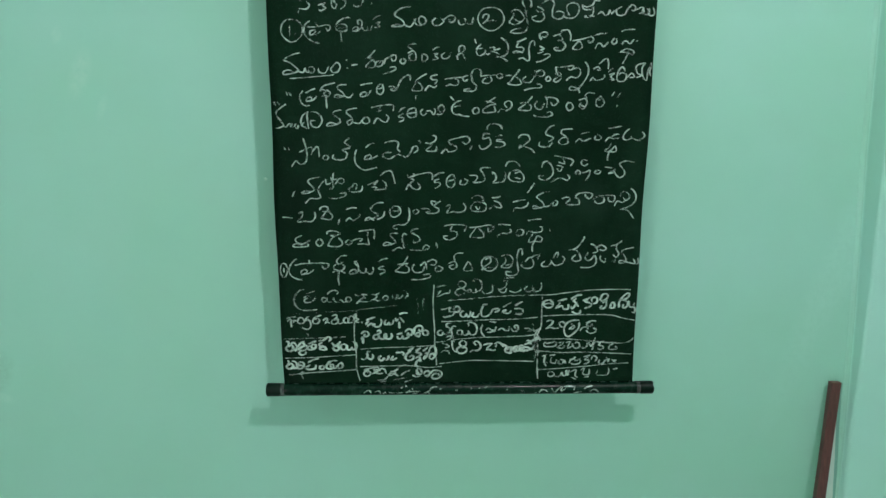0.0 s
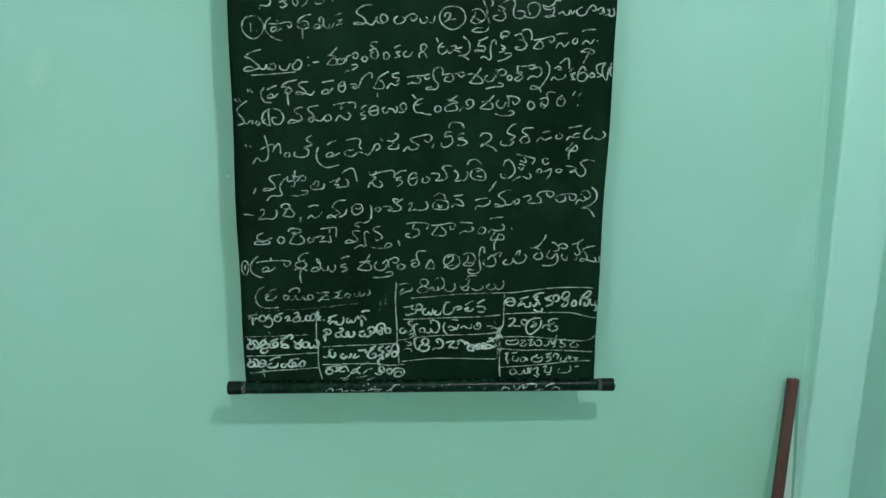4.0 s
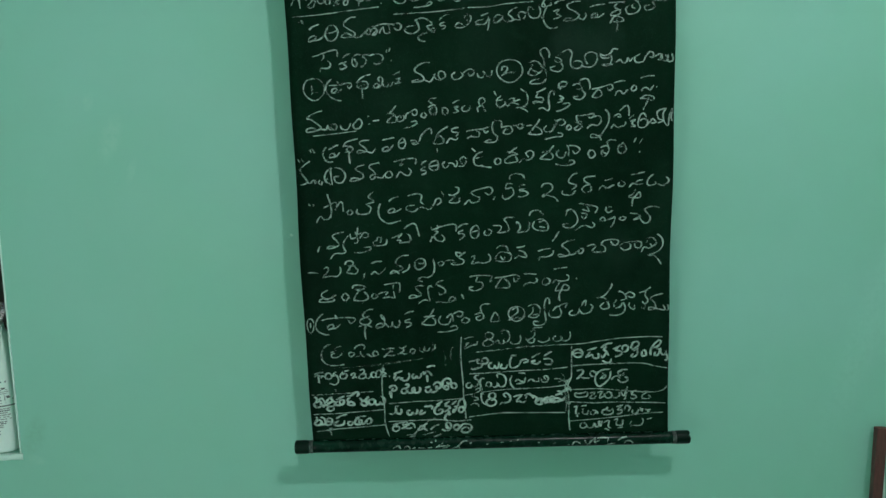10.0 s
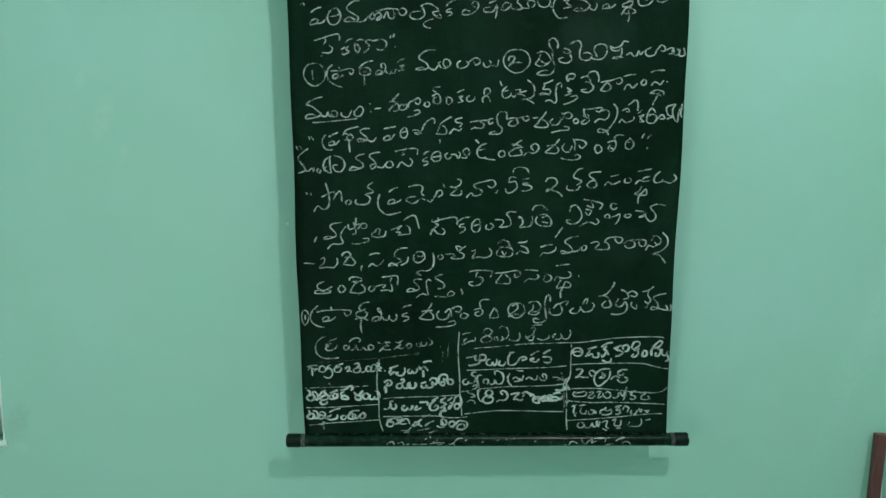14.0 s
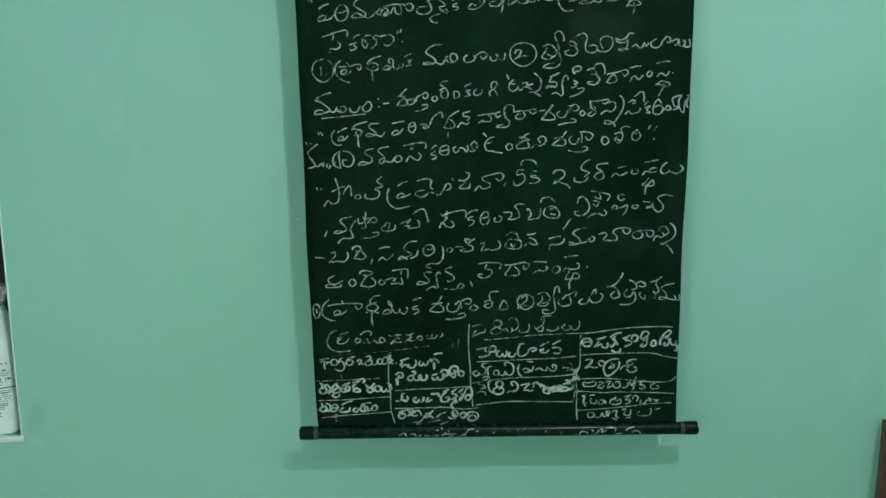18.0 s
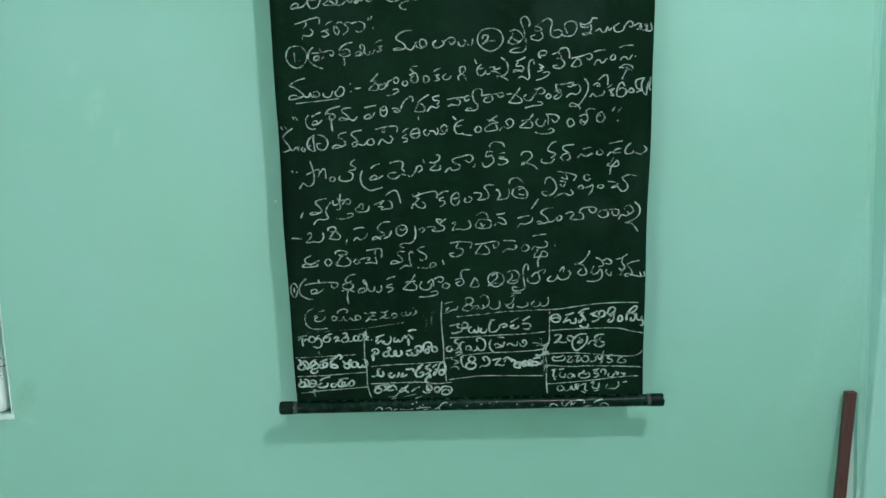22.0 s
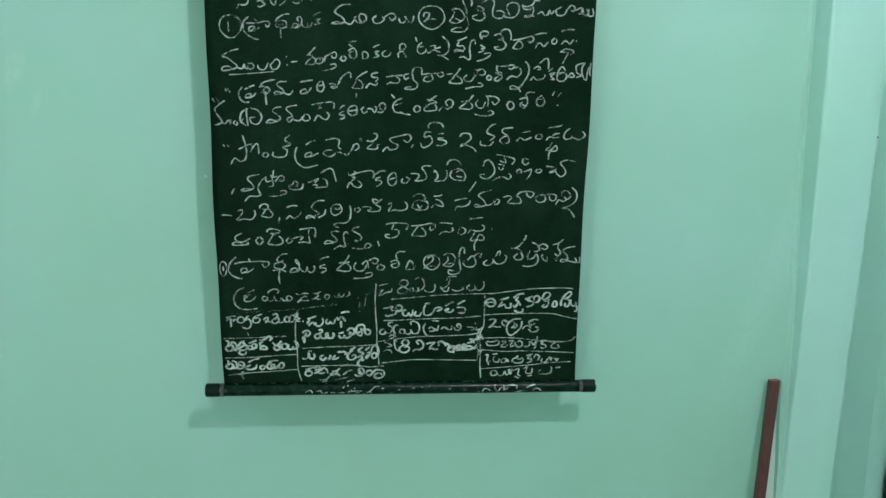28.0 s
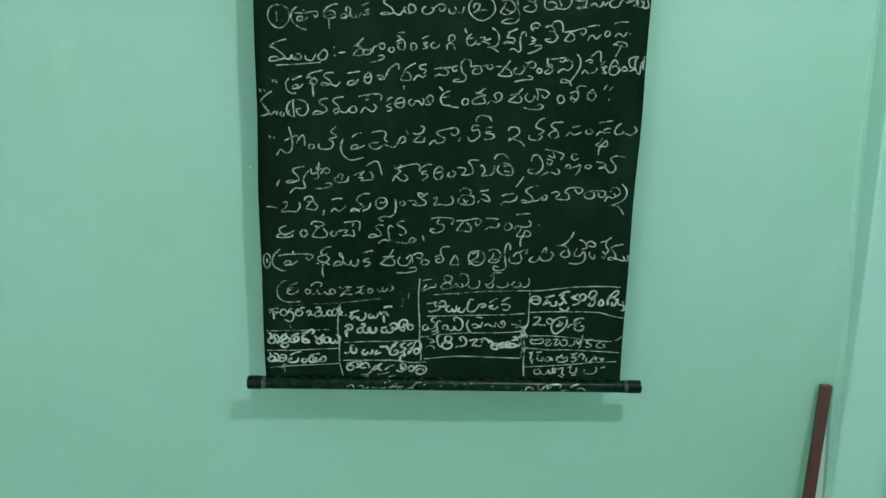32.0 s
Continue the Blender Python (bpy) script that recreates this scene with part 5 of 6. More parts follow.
word(-0.3315, 1.2730, 0.95, "dash2 ba2 Di2 comma3 sa4 ma3 rpi o13 cha4 ba3")
word(0.0160, 1.2845, 0.95, "Di3 na3 sa5 ma4 o14 chaa raa2 nni2")
word(-0.3135, 1.2185, 1, "a o15 Di4 o16 chee2")
word(-0.1465, 1.2105, 0.95, "vya3 kti2 comma4 lee2")
word(0.0135, 1.2350, 0.95, "daa2 sa6 o17 sta3 dot4")
word(-0.3320, 1.1705, 0.95, "one2 bracket4 paa2 tha3 mi2 ka12 da5 ttaa5 o18 sha5")
word(0.0045, 1.1720, 0.9, "am4 two2")
word(0.0750, 1.1620, 0.95, "dva2 tii2 ya2")
word(0.2030, 1.1885, 1.1, "da6")
word(0.2265, 1.1755, 1, "ttaa6 o19 sha6 mu2")
word(-0.3150, 1.0965, 0.7, "bracket5 pa6 yo2 ja2 naa2 lu4")
word(-0.3305, 1.0635, 1.14, "gi2 chu ta3 na4 maa2 ta4 comma5")
word(-0.2925, 1.0455, 1.14, "comma6")
word(-0.3335, 1.0165, 1.48, "a2 dha3 ta5 da7 sha7 lu5")
word(-0.3340, 0.9810, 1.48, "tta tha4 va2 o20 ta6 o21")
word(-0.3130, 0.9605, 1.25, "ka13")
word(-0.1815, 1.0640, 1.37, "su la5 bha")
word(-0.1905, 1.0295, 1.48, "ni3 mi3 ba4 gi3 Na3")
word(-0.1915, 0.9980, 1.48, "tu la6 naa3 tii3 ma5 ka14 sha8 ta7")
word(-0.1865, 0.9645, 1.25, "ta8 ka15 naa4 bar")
word(-0.0930, 0.9620, 1.37, "da8 ri6 am5")
word(-0.1600, 0.9510, 0.7, "scrawl")
word(-0.0470, 1.1210, 0.75, "pa7 ri7")
word(0.0125, 1.1275, 0.75, "mi4 hook2")
word(0.0705, 1.1285, 0.75, "tu2 lu6")
word(-0.0385, 1.0805, 1.28, "kaa la7")
word(0.0210, 1.0805, 1.28, "yaa2 pa8 na5")
word(-0.0450, 1.0450, 1.14, "vya4 yo3 ya3")
word(0.0385, 1.0410, 1.08, "bracket6 sa7 ya4 la8")
word(0.1225, 1.0505, 0.65, "scrawl2")
word(-0.0380, 1.0065, 0.91, "vya5")
word(-0.0165, 1.0090, 1.08, "bracket7")
word(-0.0075, 1.0080, 1.31, "ti2")
word(0.0185, 1.0095, 1.31, "ni4 ja3")
word(0.0650, 1.0080, 1.48, "blot blot2")
word(0.1590, 1.0970, 1.37, "a3 na6 va3 kaa2 ku o22 Dam2 lu7")
word(0.1650, 1.0550, 1.25, "jaa jri tha5")
word(0.1610, 1.0185, 1.03, "a4 pa9 na7 ma6 gi4 ka16 ra4")
word(0.1590, 0.9795, 1.14, "na8 o23 va4 kaa3 la9 o24")
word(0.1715, 0.9570, 0.97, "ya5 ri8 naa5 sha9 pa10 dash3")
word(0.1470, 1.0070, 1.03, "o25")
rule(0.8, "-668,3465 -555,3473 -455,3484 -363,3493")
rule(0.8, "-314,3466 -177,3470 -60,3481")
rule(0.8, "-49,3483 25,3484 86,3492 186,3498")
rule(0.9, "-618,3048 -541,3054 -461,3062")
rule(-0.1, "-642,2178 -528,2185 -424,2191 -347,2199 -241,2211")
rule(1.05, "-396,2190 -404,2164 -407,2101 -405,2053 -401,2027 -401,1967 -395,1937 -387,1910")
rule(0.65, "-673,2081 -573,2083 -440,2088")
rule(0.9, "-672,2005 -575,2006 -505,2010 -400,2016")
rule(0.95, "-660,1937 -577,1945 -493,1950 -401,1956")
rule(1, "-385,2038 -294,2043 -194,2045 -98,2050")
rule(1.15, "-387,1968 -295,1969 -195,1969 -130,1961 -73,1964")
rule(0.4, "-50,2227 63,2235 127,2241 214,2244 286,2245")
rule(1.15, "272,2245 344,2246 410,2254 498,2263 608,2264 657,2261")
rule(1.15, "-103,2289 -107,2229 -105,2170 -101,2111 -100,2044 -96,2014 -93,1968")
rule(1.15, "312,2239 311,2172 310,2120 296,2082 300,2021 299,1960 303,1906")
rule(0.75, "304,2112 286,2082 291,2021 287,1979")
rule(-0.2, "-175,2237 -168,2234")
rule(-0.2, "-165,2219 -166,2171")
rule(-0.2, "-147,2244 -129,2250")
rule(-0.2, "-143,2244 -145,2193")
rule(0.95, "-76,2144 -1,2145 107,2149 215,2151 296,2157")
rule(0.75, "-98,2062 -58,2065")
rule(1, "-26,2071 64,2078 173,2080 253,2083 297,2090")
rule(1.05, "-83,1975 -0,1983 65,1986 285,1979")
rule(1.05, "314,2161 413,2165 568,2163 628,2149 683,2138")
rule(0.95, "312,2068 394,2069 460,2064 528,2055 618,2047 659,2053 677,2069")
rule(0.95, "303,2021 395,2013 462,2014 575,2008 671,2001")
rule(0.9, "302,1944 397,1949 509,1957 576,1963 663,1965")
ring(-0.303, 1.607, 0.0187, 0.0192, .72)
ring(0.048, 1.630, 0.0232, 0.0200, .95)
ring(-0.332, 1.175, 0.0063, 0.0136, .85)
ring(0.053, 1.185, 0.0153, 0.0141, .9)
# remains of a lower line, rolled up on the rod
word(-0.1865, 0.9305, 1, "rodline", rod_face, bottom_rod)
word(0.1530, 0.9280, 1, "rodline2", rod_face, bottom_rod)
speck_rnd = random.Random(12)
for k in range(16):
    x = speck_rnd.choice((-0.11, -0.05, 0.02, 0.12)) + speck_rnd.uniform(-0.07, 0.07)
    z = 0.9375 - 0.0106 * x + speck_rnd.uniform(-0.007, 0.009)
    word(x, z, speck_rnd.uniform(0.5, 1.1), "speck", rod_face, bottom_rod, speck_rnd.uniform(0.00035, 0.001))
for k in range(12):
    x, z = speck_rnd.uniform(-0.31, 0.31), speck_rnd.choice((0.965, 0.985, 1.06, 1.21)) + speck_rnd.uniform(-0.01, 0.02)
    word(x, z, speck_rnd.uniform(0.3, 0.9), "speck", scale=speck_rnd.uniform(0.00035, 0.00085))

# ---------------------------------------------------------------- leaning stick
stick = thing("wooden_stick", "reddish brown flat wooden stick leaning against the wall", "stick")
top, foot = Vector((0.7840, -0.020, 0.9162)), Vector((0.6985, -0.1215, 0.0))
ax = (top - foot).normalized()
side = Vector((1, 0, 0)) - ax * ax.x
side.normalize()
dep = ax.cross(side).normalized()
bm = bmesh.new()
SEG = 40
hw, hd = 0.0108, 0.0075
rings = []
for k in range(SEG + 1):
    c = foot + (top - foot) * (k / SEG)
    w = hw * (0.8 + 0.2 * k / SEG + 0.03 * math.sin(k * 0.5)) + (0.0 if k < SEG - 1 else -0.0003)
    r = []
    for sx, sy in ((-1, -0.8), (-0.86, -1), (0.86, -1), (1, -0.8), (1, 0.8), (0.86, 1), (-0.86, 1), (-1, 0.8)):
        tilt = ax * (0.0006 * sx if k == SEG else 0)
        r.append(bm.verts.new(c + side * (w * sx) + dep * (hd * sy) + tilt))
    rings.append(r)
for a, c in zip(rings, rings[1:]):
    for k in range(8):
        bm.faces.new((a[k], a[(k + 1) % 8], c[(k + 1) % 8], c[k]))
bm.faces.new(rings[0])
part("shaft", bm, mat_stick, stick)
bm = bmesh.new()
bm.faces.new([bm.verts.new(v) for v in [top + side * (hw * sx * 0.985) + dep * (hd * sy) + ax * (0.0006 * sx + 0.0004) for sx, sy in ((-1, -0.8), (-0.86, -1), (0.86, -1), (1, -0.8), (1, 0.8), (0.86, 1), (-0.86, 1), (-1, 0.8))]])
r = bmesh.ops.extrude_face_region(bm, geom=list(bm.faces))
for v in [g for g in r["geom"] if isinstance(g, bmesh.types.BMVert)]:
    v.co -= ax * 0.0012
part("cut_end", bm, mat_stick_end, stick, "sawn end, made paler to look lit")

# ---------------------------------------------------------------- detergent bottles on the sill
BOT = [(0.000, -0.046, 0.046), (0.004, -0.051, 0.0495), (0.020, -0.0595, 0.0515), (0.045, -0.0645, 0.052), (0.070, -0.0655, 0.052), (0.095, -0.0645, 0.052),
       (0.125, -0.0615, 0.0515), (0.155, -0.056, 0.0512), (0.180, -0.0475, 0.0505), (0.200, -0.0365, 0.0495), (0.218, -0.0295, 0.0475), (0.232, -0.0262, 0.0442), (0.242, -0.0245, 0.0405), (0.248, -0.024, 0.0385)]


def bottle(name, x, y, turn, flip, label):
    th = thing(name, label, "bottle", "detergent bottles on the sill")
    bm = bmesh.new()
    rings = []
    N = 36
    prof = []
    for (za, la, ra), (zb, lb, rb) in zip(BOT, BOT[1:]):
        for s in range(4):
            t = s / 4
            prof.append((za + (zb - za) * t, la + (lb - la) * t, ra + (rb - ra) * t))
    prof.append(BOT[-1])
    for z, xa, xb in prof:
        cx, rx = (xa + xb) / 2, (xb - xa) / 2
        k = min(1.0, max(0.0, (z - 0.15) / 0.09))
        ry = 0.031 * (1 - k) + 0.0295 * k - (0.004 if z < 0.003 else 0)
        e = 2 / (3.4 * (1 - k) + 2.0 * k)
        rr = []
        for i in range(N):
            a = 2 * math.pi * i / N
            ca, sa = math.cos(a), math.sin(a)
            rr.append(bm.verts.new((flip * (cx + rx * math.copysign(abs(ca) ** e, ca)), ry * math.copysign(abs(sa) ** e, sa), z)))
        rings.append(rr)
    for a, c in zip(rings, rings[1:]):
        for k in range(N):
            bm.faces.new((a[k], a[(k + 1) % N], c[(k + 1) % N], c[k]))
    bm.faces.new(rings[0])
    bm.faces.new(list(reversed(rings[-1])))
    body = part("body", bm, mat_bottle, th, "", True)
    # the grip: a slanting oval hole right through
    bm = bmesh.new()
    rings = []
    for yy, gr in ((-0.05, 2.1), (-0.034, 1.75), (-0.025, 1.4), (-0.012, 1.0), (0.012, 0.98), (0.024, 1.25), (0.034, 1.6), (0.05, 1.75)):
        rr = []
        for i in range(28):
            a = 2 * math.pi * i / 28
            u, w = 0.0165 * gr * math.cos(a), (0.036 + 0.0085 * gr) * math.sin(a)
            rr.append(bm.verts.new((flip * (-0.0252 + u + 0.27 * w), yy, 0.1555 + w - 0.1 * u)))
        rings.append(rr)
    for a, c in zip(rings, rings[1:]):
        for k in range(28):
            bm.faces.new((a[k], a[(k + 1) % 28], c[(k + 1) % 28], c[k]))
    bm.faces.new(rings[0])
    bm.faces.new(list(reversed(rings[-1])))
    bmesh.ops.recalc_face_normals(bm, faces=bm.faces)
    cut_me = bpy.data.meshes.new("grip_hole")
    bm.to_mesh(cut_me)
    bm.free()
    cutter = bpy.data.objects.new("grip_hole", cut_me)
    scene.collection.objects.link(cutter)
    md = body.modifiers.new("grip", "BOOLEAN")
    md.operation, md.object, md.solver = "DIFFERENCE", cutter, "EXACT"
    md = body.modifiers.new("skin", "REMESH")
    md.mode, md.voxel_size, md.use_smooth_shade = "VOXEL", 0.0019, True
    md = body.modifiers.new("soften", "SMOOTH")
    md.factor, md.iterations = 0.5, 7
    dg = bpy.context.evaluated_depsgraph_get()
    baked = bpy.data.meshes.new_from_object(body.evaluated_get(dg))
    body.modifiers.clear()
    body.data = baked
    bpy.data.objects.remove(cutter)
    cx = flip * 0.0070
    prof = [(0.244, 0.0300), (0.2465, 0.0309), (0.250, 0.0309), (0.2525, 0.0302), (0.254, 0.0285)]
    part("neck_ring", tube(bmesh.new(), [(cx, 0, z) for z, _ in prof], [q for _, q in prof], 32), mat_bottle, th, "", True)
    part("spout", tube(bmesh.new(), [(cx, 0, z) for z in (0.252, 0.257, 0.262, 0.266, 0.2665)], [0.0255, 0.024, 0.020, 0.012, 0.008], 28), mat_bottle, th, "", True)
    # clear measuring cup worn as a lid, flaring upward
    bm = bmesh.new()
    prof = [(0.0290, 0.2525), (0.0300, 0.2575), (0.0312, 0.264), (0.0362, 0.275), (0.0398, 0.283), (0.0405, 0.290), (0.0392, 0.2912), (0.0384, 0.284), (0.0347, 0.275), (0.0298, 0.2645), (0.0285, 0.258), (0.0278, 0.253)]
    M = 40
    rr = [[bm.verts.new((cx + q * math.cos(2 * math.pi * i / M), q * math.sin(2 * math.pi * i / M), z)) for i in range(M)] if q else [bm.verts.new((cx, 0, z))] for q, z in prof]
    for a, c in zip(rr, rr[1:]):
        for k in range(M):
            if len(c) == 1:
                bm.faces.new((a[k], a[(k + 1) % M], c[0]))
            else:
                bm.faces.new((a[k], a[(k + 1) % M], c[(k + 1) % M], c[k]))
    part("measuring_cap", bm, mat_clear, th, "clear flared measuring cap", True).visible_shadow = False
    th.matrix_world = pose(x, y, WZ0 + 0.0016, 0, 0, turn) @ Matrix.Diagonal((1.0, 1.0, 1.012, 1.0))
    return body


def front_of(x, z):
    """The depth of a bottle's front face at a place on it, grip side at negative x."""
    for (za, la, ra), (zb, lb, rb) in zip(BOT, BOT[1:]):
        if za <= z <= zb:
            t = (z - za) / (zb - za)
            xa, xb = la + (lb - la) * t, ra + (rb - ra) * t
            break
    k = min(1.0, max(0.0, (z - 0.15) / 0.09))
    u = min(0.97, abs(x - (xa + xb) / 2) / ((xb - xa) / 2))
    p = 3.4 * (1 - k) + 2.0 * k
    return -(0.031 * (1 - k) + 0.0295 * k) * (1 - u ** p) ** (1 / p) - 0.0003


def printed(parent, name, mat, x0, x1, z0, z1, flip=1, lift=0.0, skew=0.0):
    """A patch of print that follows a bottle's front."""
    dx, dz = (0.007, 0.009) if flip > 0 else (0.0, 0.0)
    n = max(1, int((x1 - x0) / 0.006))
    bm = bmesh.new()
    low, high = ([bm.verts.new((x, front_of(flip * x, z) - lift, z)) for x, z in ((x0 + dx + (x1 - x0) * k / n + sk, zz + dz) for k in range(n + 1))] for zz, sk in ((z0, 0), (z1, skew)))
    for k in range(n):
        bm.faces.new((low[k], low[k + 1], high[k + 1], high[k]))
    r = bmesh.ops.extrude_face_region(bm, geom=list(bm.faces))
    for g in r["geom"]:
        if isinstance(g, bmesh.types.BMVert):
            g.co.y += 0.0012
    return part(name, bm, mat, parent)


def text_line(parent, mat, x0, x1, z, h, rnd, words=4):
    """A line of print too small to read: a few bars of uneven length."""
    cuts = sorted(rnd.uniform(x0, x1) for _ in range(words - 1))
    for xa, xb in zip([x0, *cuts], [*cuts, x1]):
        if xb - xa > 0.003:
            printed(parent, "print_line", mat, xa, xb - 0.0014, z, z + h)


body1 = bottle("detergent_bottle", -0.997, 0.036, 4, 1, "white plastic detergent bottle with grey small print, clear cap")
rnd = random.Random(3)
for k in range(2):
    text_line(body1, mat_print, -0.020, 0.003, 0.202 + 0.006 * k, 0.0018, rnd, 2)
# two pictograms, a strip of four, and their captions
for xa, xb, za, zb in ((0.013, 0.019, 0.128, 0.137), (0.021, 0.024, 0.131, 0.136), (0.027, 0.037, 0.134, 0.1365)):
    printed(body1, "print_icon", mat_print, xa, xb, za, zb)
for xa in (0.013, 0.028):
    printed(body1, "print_icon", mat_print, xa, xa + 0.006, 0.1205, 0.1235)
    printed(body1, "print_icon", mat_print_light, xa - 0.002, xa + 0.009, 0.1180, 0.1192)
text_line(body1, mat_print_light, 0.002, 0.040, 0.1145, 0.0014, rnd, 3)
text_line(body1, mat_print_light, 0.002, 0.038, 0.1110, 0.0014, rnd, 3)
for k in range(4):
    x = -0.016 + 0.016 * k
    printed(body1, "print_icon", mat_print_light, x, x + 0.0115, 0.0975, 0.1000)
    printed(body1, "print_icon", mat_print_light, x, x + 0.0012, 0.0975, 0.1085)
    printed(body1, "print_icon", mat_print, x + 0.003 + 0.001 * (k % 2), x + 0.0085, 0.1020, 0.1065, skew=0.0015 * (k % 3 - 1))
    printed(body1, "print_icon", mat_print_light, x + 0.001, x + 0.011, 0.0925, 0.0938)
printed(body1, "print_rule", mat_print, -0.015, 0.046, 0.0858, 0.0880)
printed(body1, "print_panel", mat_print_light, -0.032, -0.009, 0.0585, 0.0825)
for k in range(11):
    printed(body1, "print_line", mat_print, -0.0315 + 0.0020 * k, -0.0307 + 0.0020 * k + (0.0005 if k % 3 == 0 else 0), 0.0595, 0.0815, lift=0.0003)
for k in range(6):
    text_line(body1, mat_print if k == 1 else mat_print_light, -0.004, 0.041 - rnd.uniform(0, 0.006), 0.0805 - 0.0042 * k, 0.0019, rnd, 3)
for k in range(10):
    text_line(body1, mat_print if k in (0, 1, 5) else mat_print_light, -0.006, (0.036 if k < 4 else 0.024) - rnd.uniform(0, 0.008), 0.0545 - 0.0036 * k, 0.0019, rnd, 3)
for k in range(15):
    q = (k - 7) / 8
    text_line(body1, mat_print if k == 0 else mat_print_light, -0.040 - 0.017 * math.sqrt(1 - q * q), -0.0385 + 0.0006 * k, 0.0855 - 0.0036 * k, 0.0016, rnd, 2)

body2 = bottle("detergent_bottle", -1.139, 0.040, -5, -1, "white plastic detergent bottle with red and green front print")
bm = bmesh.new()
wedge = [(-0.020, 0.098), (0.027, 0.098), (0.012, 0.1055), (-0.004, 0.112), (-0.020, 0.117)]
f = bm.faces.new([bm.verts.new((x, front_of(-x, z) - 0.0004, z)) for x, z in wedge])
r = bmesh.ops.extrude_face_region(bm, geom=[f])
for g in r["geom"]:
    if isinstance(g, bmesh.types.BMVert):
        g.co.y += 0.0014
part("green_wedge", bm, mat_green, body2)
for xa, xb in ((-0.034, -0.026), (-0.022, -0.014), (-0.010, -0.002), (0.002, 0.0095), (0.013, 0.0205)):
    printed(body2, "red_mark", mat_red, xa, xb, 0.049, 0.065, -1, skew=0.001)
printed(body2, "red_mark", mat_red, -0.036, 0.020, 0.044, 0.0455, -1)
text_line(body2, mat_print_light, -0.006, 0.020, 0.0775, 0.0014, rnd, 3)
printed(body2, "print_icon", mat_green, 0.013, 0.017, 0.083, 0.0855, -1)
for za, zb in ((0.035, 0.040), (0.031, 0.034)):
    printed(body2, "print_icon", mat_print_light, 0.002, 0.008, za, zb, -1)

# ---------------------------------------------------------------- paint chips, a pale wedge and the stick's painted shadow
def chip(x, y, z, w, h, seed=1, depth=0.0012):
    """A small uneven flake that stands a little off the face at y."""
    r = random.Random(seed)
    bm = bmesh.new()
    ring_ = [bm.verts.new((x + w * math.cos(a) * r.uniform(0.6, 1.1), y - 0.0004, z + h * math.sin(a) * r.uniform(0.6, 1.1))) for a in (2 * math.pi * k / 9 for k in range(9))]
    top_ = [bm.verts.new((x + (v.co.x - x) * 0.75, y - depth, z + (v.co.z - z) * 0.75)) for v in ring_]
    for k in range(9):
        bm.faces.new((ring_[k], ring_[(k + 1) % 9], top_[(k + 1) % 9], top_[k]))
    bm.faces.new(top_)
    return bm


chips = thing("wall_marks", "small raised flakes of pale paint, a pale wedge and a painted shadow strip", "paint chip", kind="structure")
part("flake", chip(-0.3705, 0, 1.338, 0.0035, 0.003, seed=2), mat_worn, chips)
part("flake", chip(-0.374, 0, 1.3335, 0.0018, 0.0018, seed=5), mat_wall, chips)
# pale wedge that widens downward behind the stick
bm = bmesh.new()
left, right = [], []
for k in range(25):
    z = 0.83 - 0.83 * k / 24
    r = 0.8065 + 0.0125 * min(1, k / 5) + 0.0012 * noise.noise(Vector((1, 4, z * 30)))
    left.append(bm.verts.new((0.8065 - 0.075 * k / 24, -0.0016, z)))
    right.append(bm.verts.new((r, -0.0019, z)))
for k in range(24):
    bm.faces.new((left[k], right[k], right[k + 1], left[k + 1]))
r = bmesh.ops.extrude_face_region(bm, geom=list(bm.faces))
for g in r["geom"]:
    if isinstance(g, bmesh.types.BMVert):
        g.co.y += 0.0014
part("pale_wedge", bm, mat_wedge, chips, "pale wedge on the wall beside the stick")
# narrow dark strip: the stick's shadow painted on the wall to its right
bm = bmesh.new()
rows = []
for k in range(31):
    z = 0.905 - 0.9 * k / 30
    c = 0.8090 + 0.0138 * min(1, max(0, (k - 2) / 8)) + 0.0015 * noise.noise(Vector((2, 1, z * 14)))
    w = 0.0042 + 0.0022 * min(1, k / 10) + 0.0006 * noise.noise(Vector((6, 1, z * 22)))
    rows.append([bm.verts.new((c - w, -0.0010, z)), bm.verts.new((c, -0.0024, z)), bm.verts.new((c + w, -0.0010, z))])
for p, q in zip(rows, rows[1:]):
    for k in range(2):
        bm.faces.new((p[k], p[k + 1], q[k + 1], q[k]))
part("stick_shadow_strip", bm, mat_stick_shadow, chips, "darker green strip painted as the stick's shadow", smooth=True)
for k, (z, w, h) in enumerate(((1.484, 0.0030, 0.007), (1.43, 0.0022, 0.003), (1.425, 0.0022, 0.002), (1.31, 0.002, 0.003), (1.215, 0.0025, 0.005), (1.02, 0.002, 0.006), (0.88, 0.002, 0.003))):
    p = 0.0186 + 0.0225 * z
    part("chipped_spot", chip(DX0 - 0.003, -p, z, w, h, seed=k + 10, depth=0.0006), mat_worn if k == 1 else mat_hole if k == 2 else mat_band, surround)

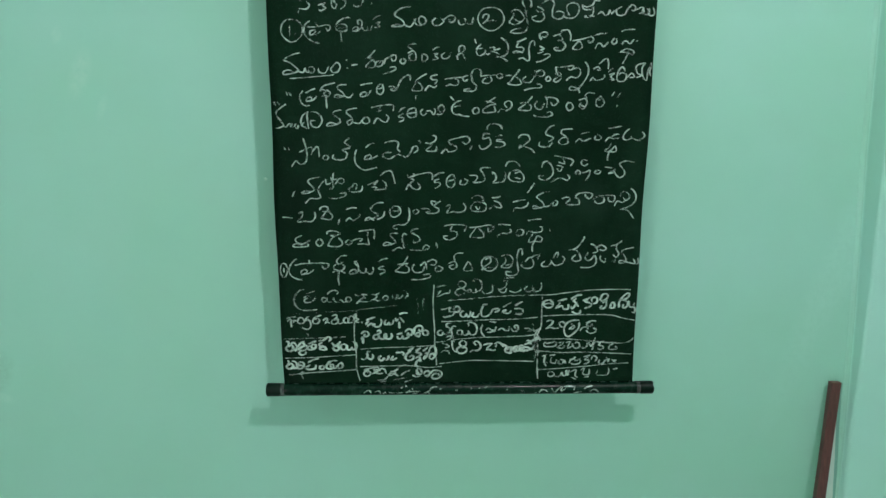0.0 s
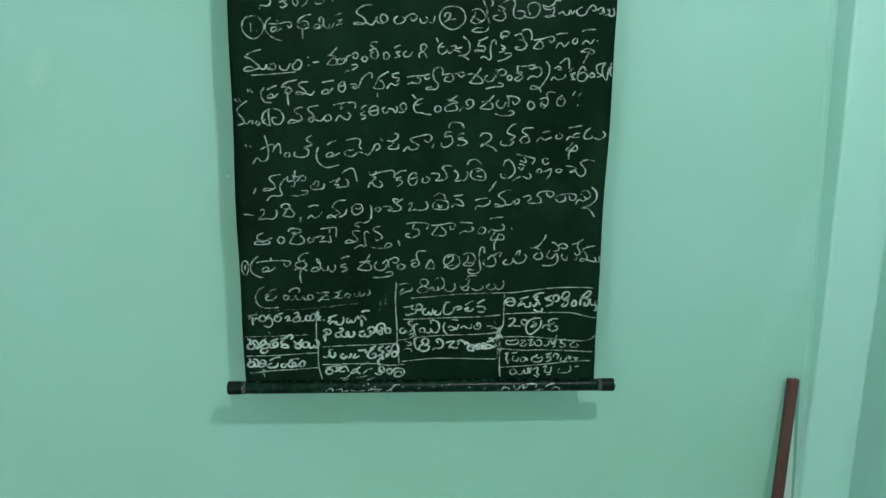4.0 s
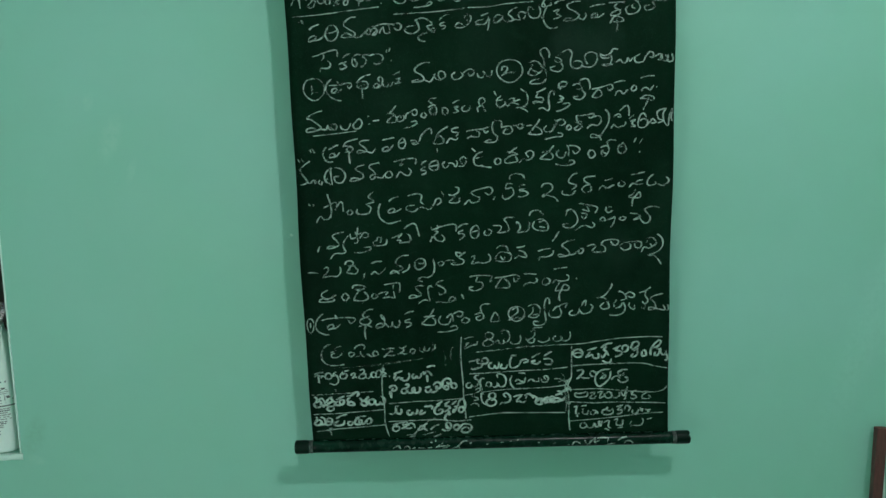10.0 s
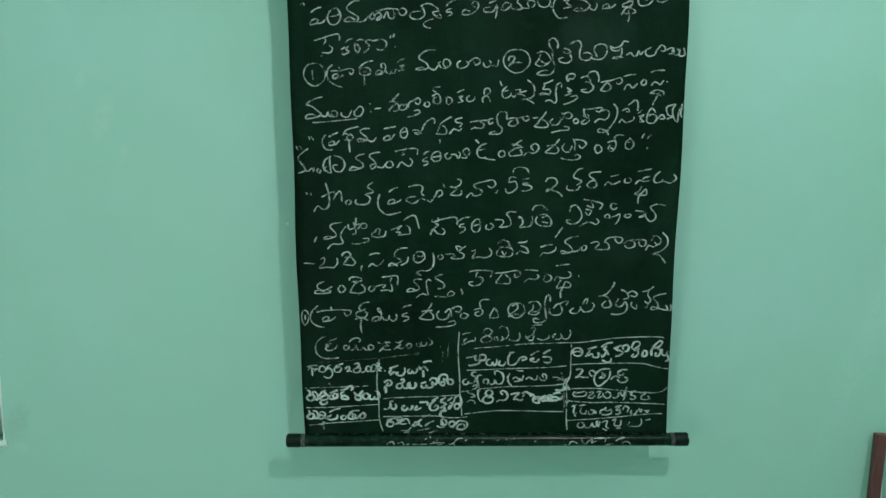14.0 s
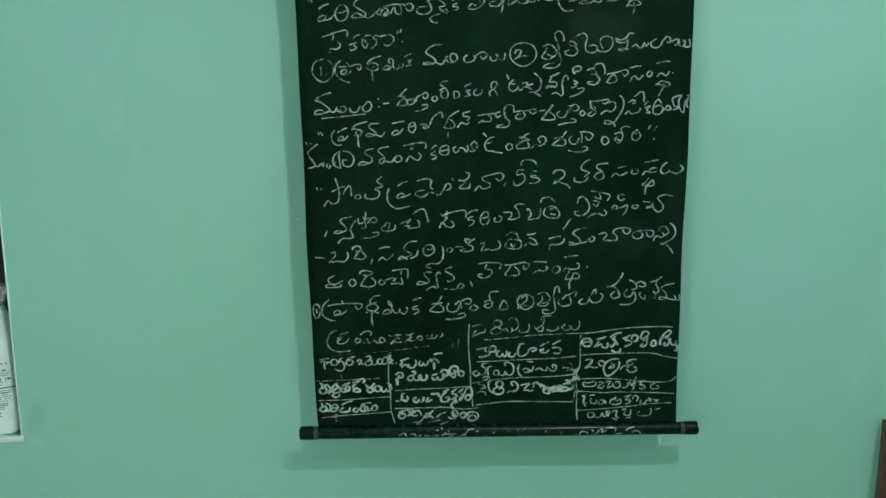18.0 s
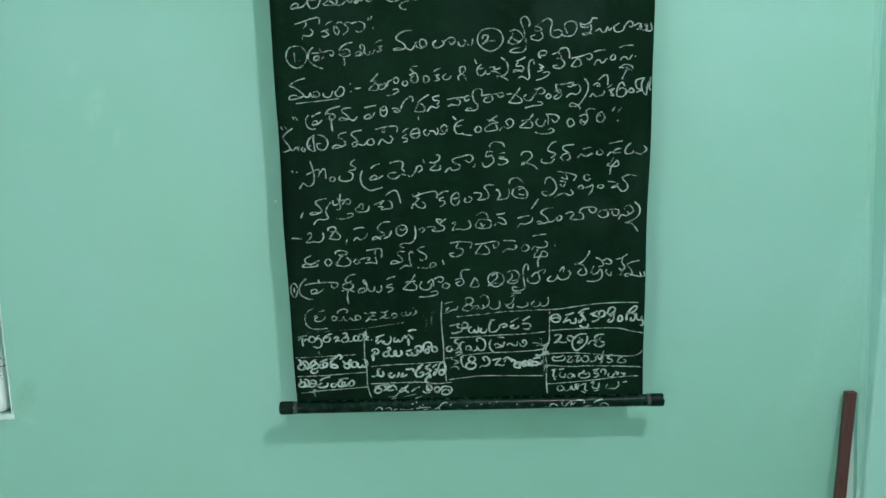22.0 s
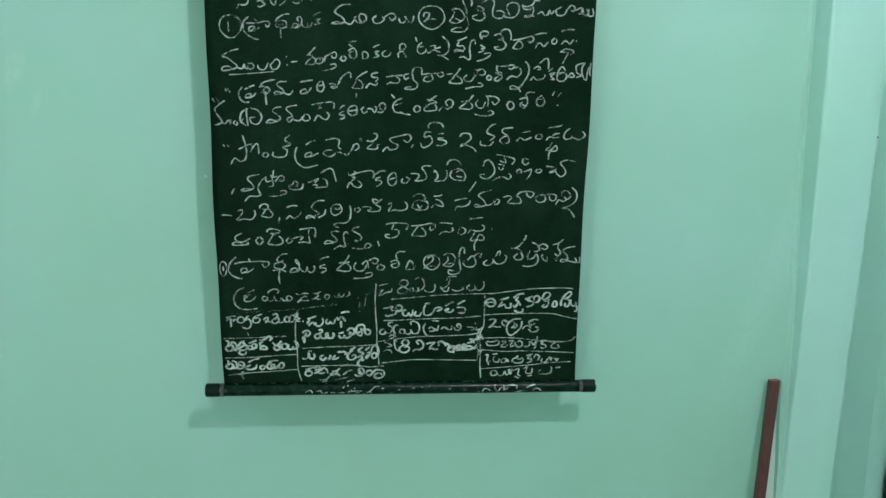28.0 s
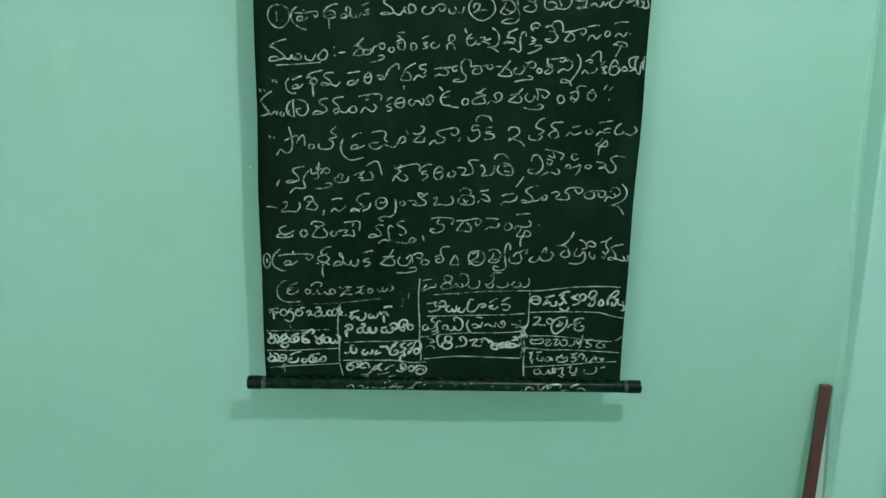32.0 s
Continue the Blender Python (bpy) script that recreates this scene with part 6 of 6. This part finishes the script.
for k, (x, z, w, h) in enumerate(((1.433, 0.60, 0.006, 0.010), (1.441, 0.52, 0.004, 0.008), (1.438, 0.41, 0.005, 0.006), (1.425, 0.47, 0.003, 0.003), (1.44, 0.35, 0.004, 0.010))):
    part("flake", chip(x, PY - 0.0135, z, w, h, seed=k + 30, depth=0.0015), mat_worn if k != 3 else mat_passage, rim)

# ---------------------------------------------------------------- passage end: dark green cloth in a doorway
cur = thing("door_curtain", "dark green cloth hanging on the passage wall", "curtain")
bm = bmesh.new()
va = []
for j in range(13):
    z = 0.02 + 2.0 * j / 12
    va.append([bm.verts.new((1.4395 + 0.8 * i / 60 + (0.003 * noise.noise(Vector((0, 0, z * 6))) if i == 0 else 0), PY - 0.03 - 0.016 * math.sin(i * 1.1), z)) for i in range(61)])
for a, c in zip(va, va[1:]):
    for k in range(60):
        bm.faces.new((a[k], a[k + 1], c[k + 1], c[k]))
f_all = list(bm.faces)
r = bmesh.ops.extrude_face_region(bm, geom=f_all)
for g in r["geom"]:
    if isinstance(g, bmesh.types.BMVert):
        g.co.y += 0.003
part("cloth", bm, mat_curtain, cur, smooth=True)
part("rail", tube(bmesh.new(), [(1.42, PY - 0.03, 2.04), (2.35, PY - 0.03, 2.04)], 0.01, 10), mat_iron, cur)

# ---------------------------------------------------------------- ceiling bulb
lamp = thing("bulb_pendant", "lit round bulb in a white holder hung from the ceiling", "lamp")
lx, ly, lz = LAMP
part("rose", tube(bmesh.new(), [(lx, ly, H), (lx, ly, H - 0.025)], [0.045, 0.04], 20), mat_white_plastic, lamp)
part("flex", tube(bmesh.new(), [(lx, ly, H - 0.02), (lx, ly, lz + 0.19)], 0.004, 8), mat_white_plastic, lamp)
part("holder", tube(bmesh.new(), [(lx, ly, lz + 0.2), (lx, ly, lz + 0.13)], [0.018, 0.021], 16), mat_white_plastic, lamp)
part("bulb", tube(bmesh.new(), [(lx, ly, lz + 0.13), (lx, ly, lz + 0.11), (lx, ly, lz + 0.085), (lx, ly, lz + 0.06), (lx, ly, lz + 0.045)], [0.014, 0.026, 0.031, 0.024, 0.006], 16), mat_bulb, lamp, "glowing bulb", True)
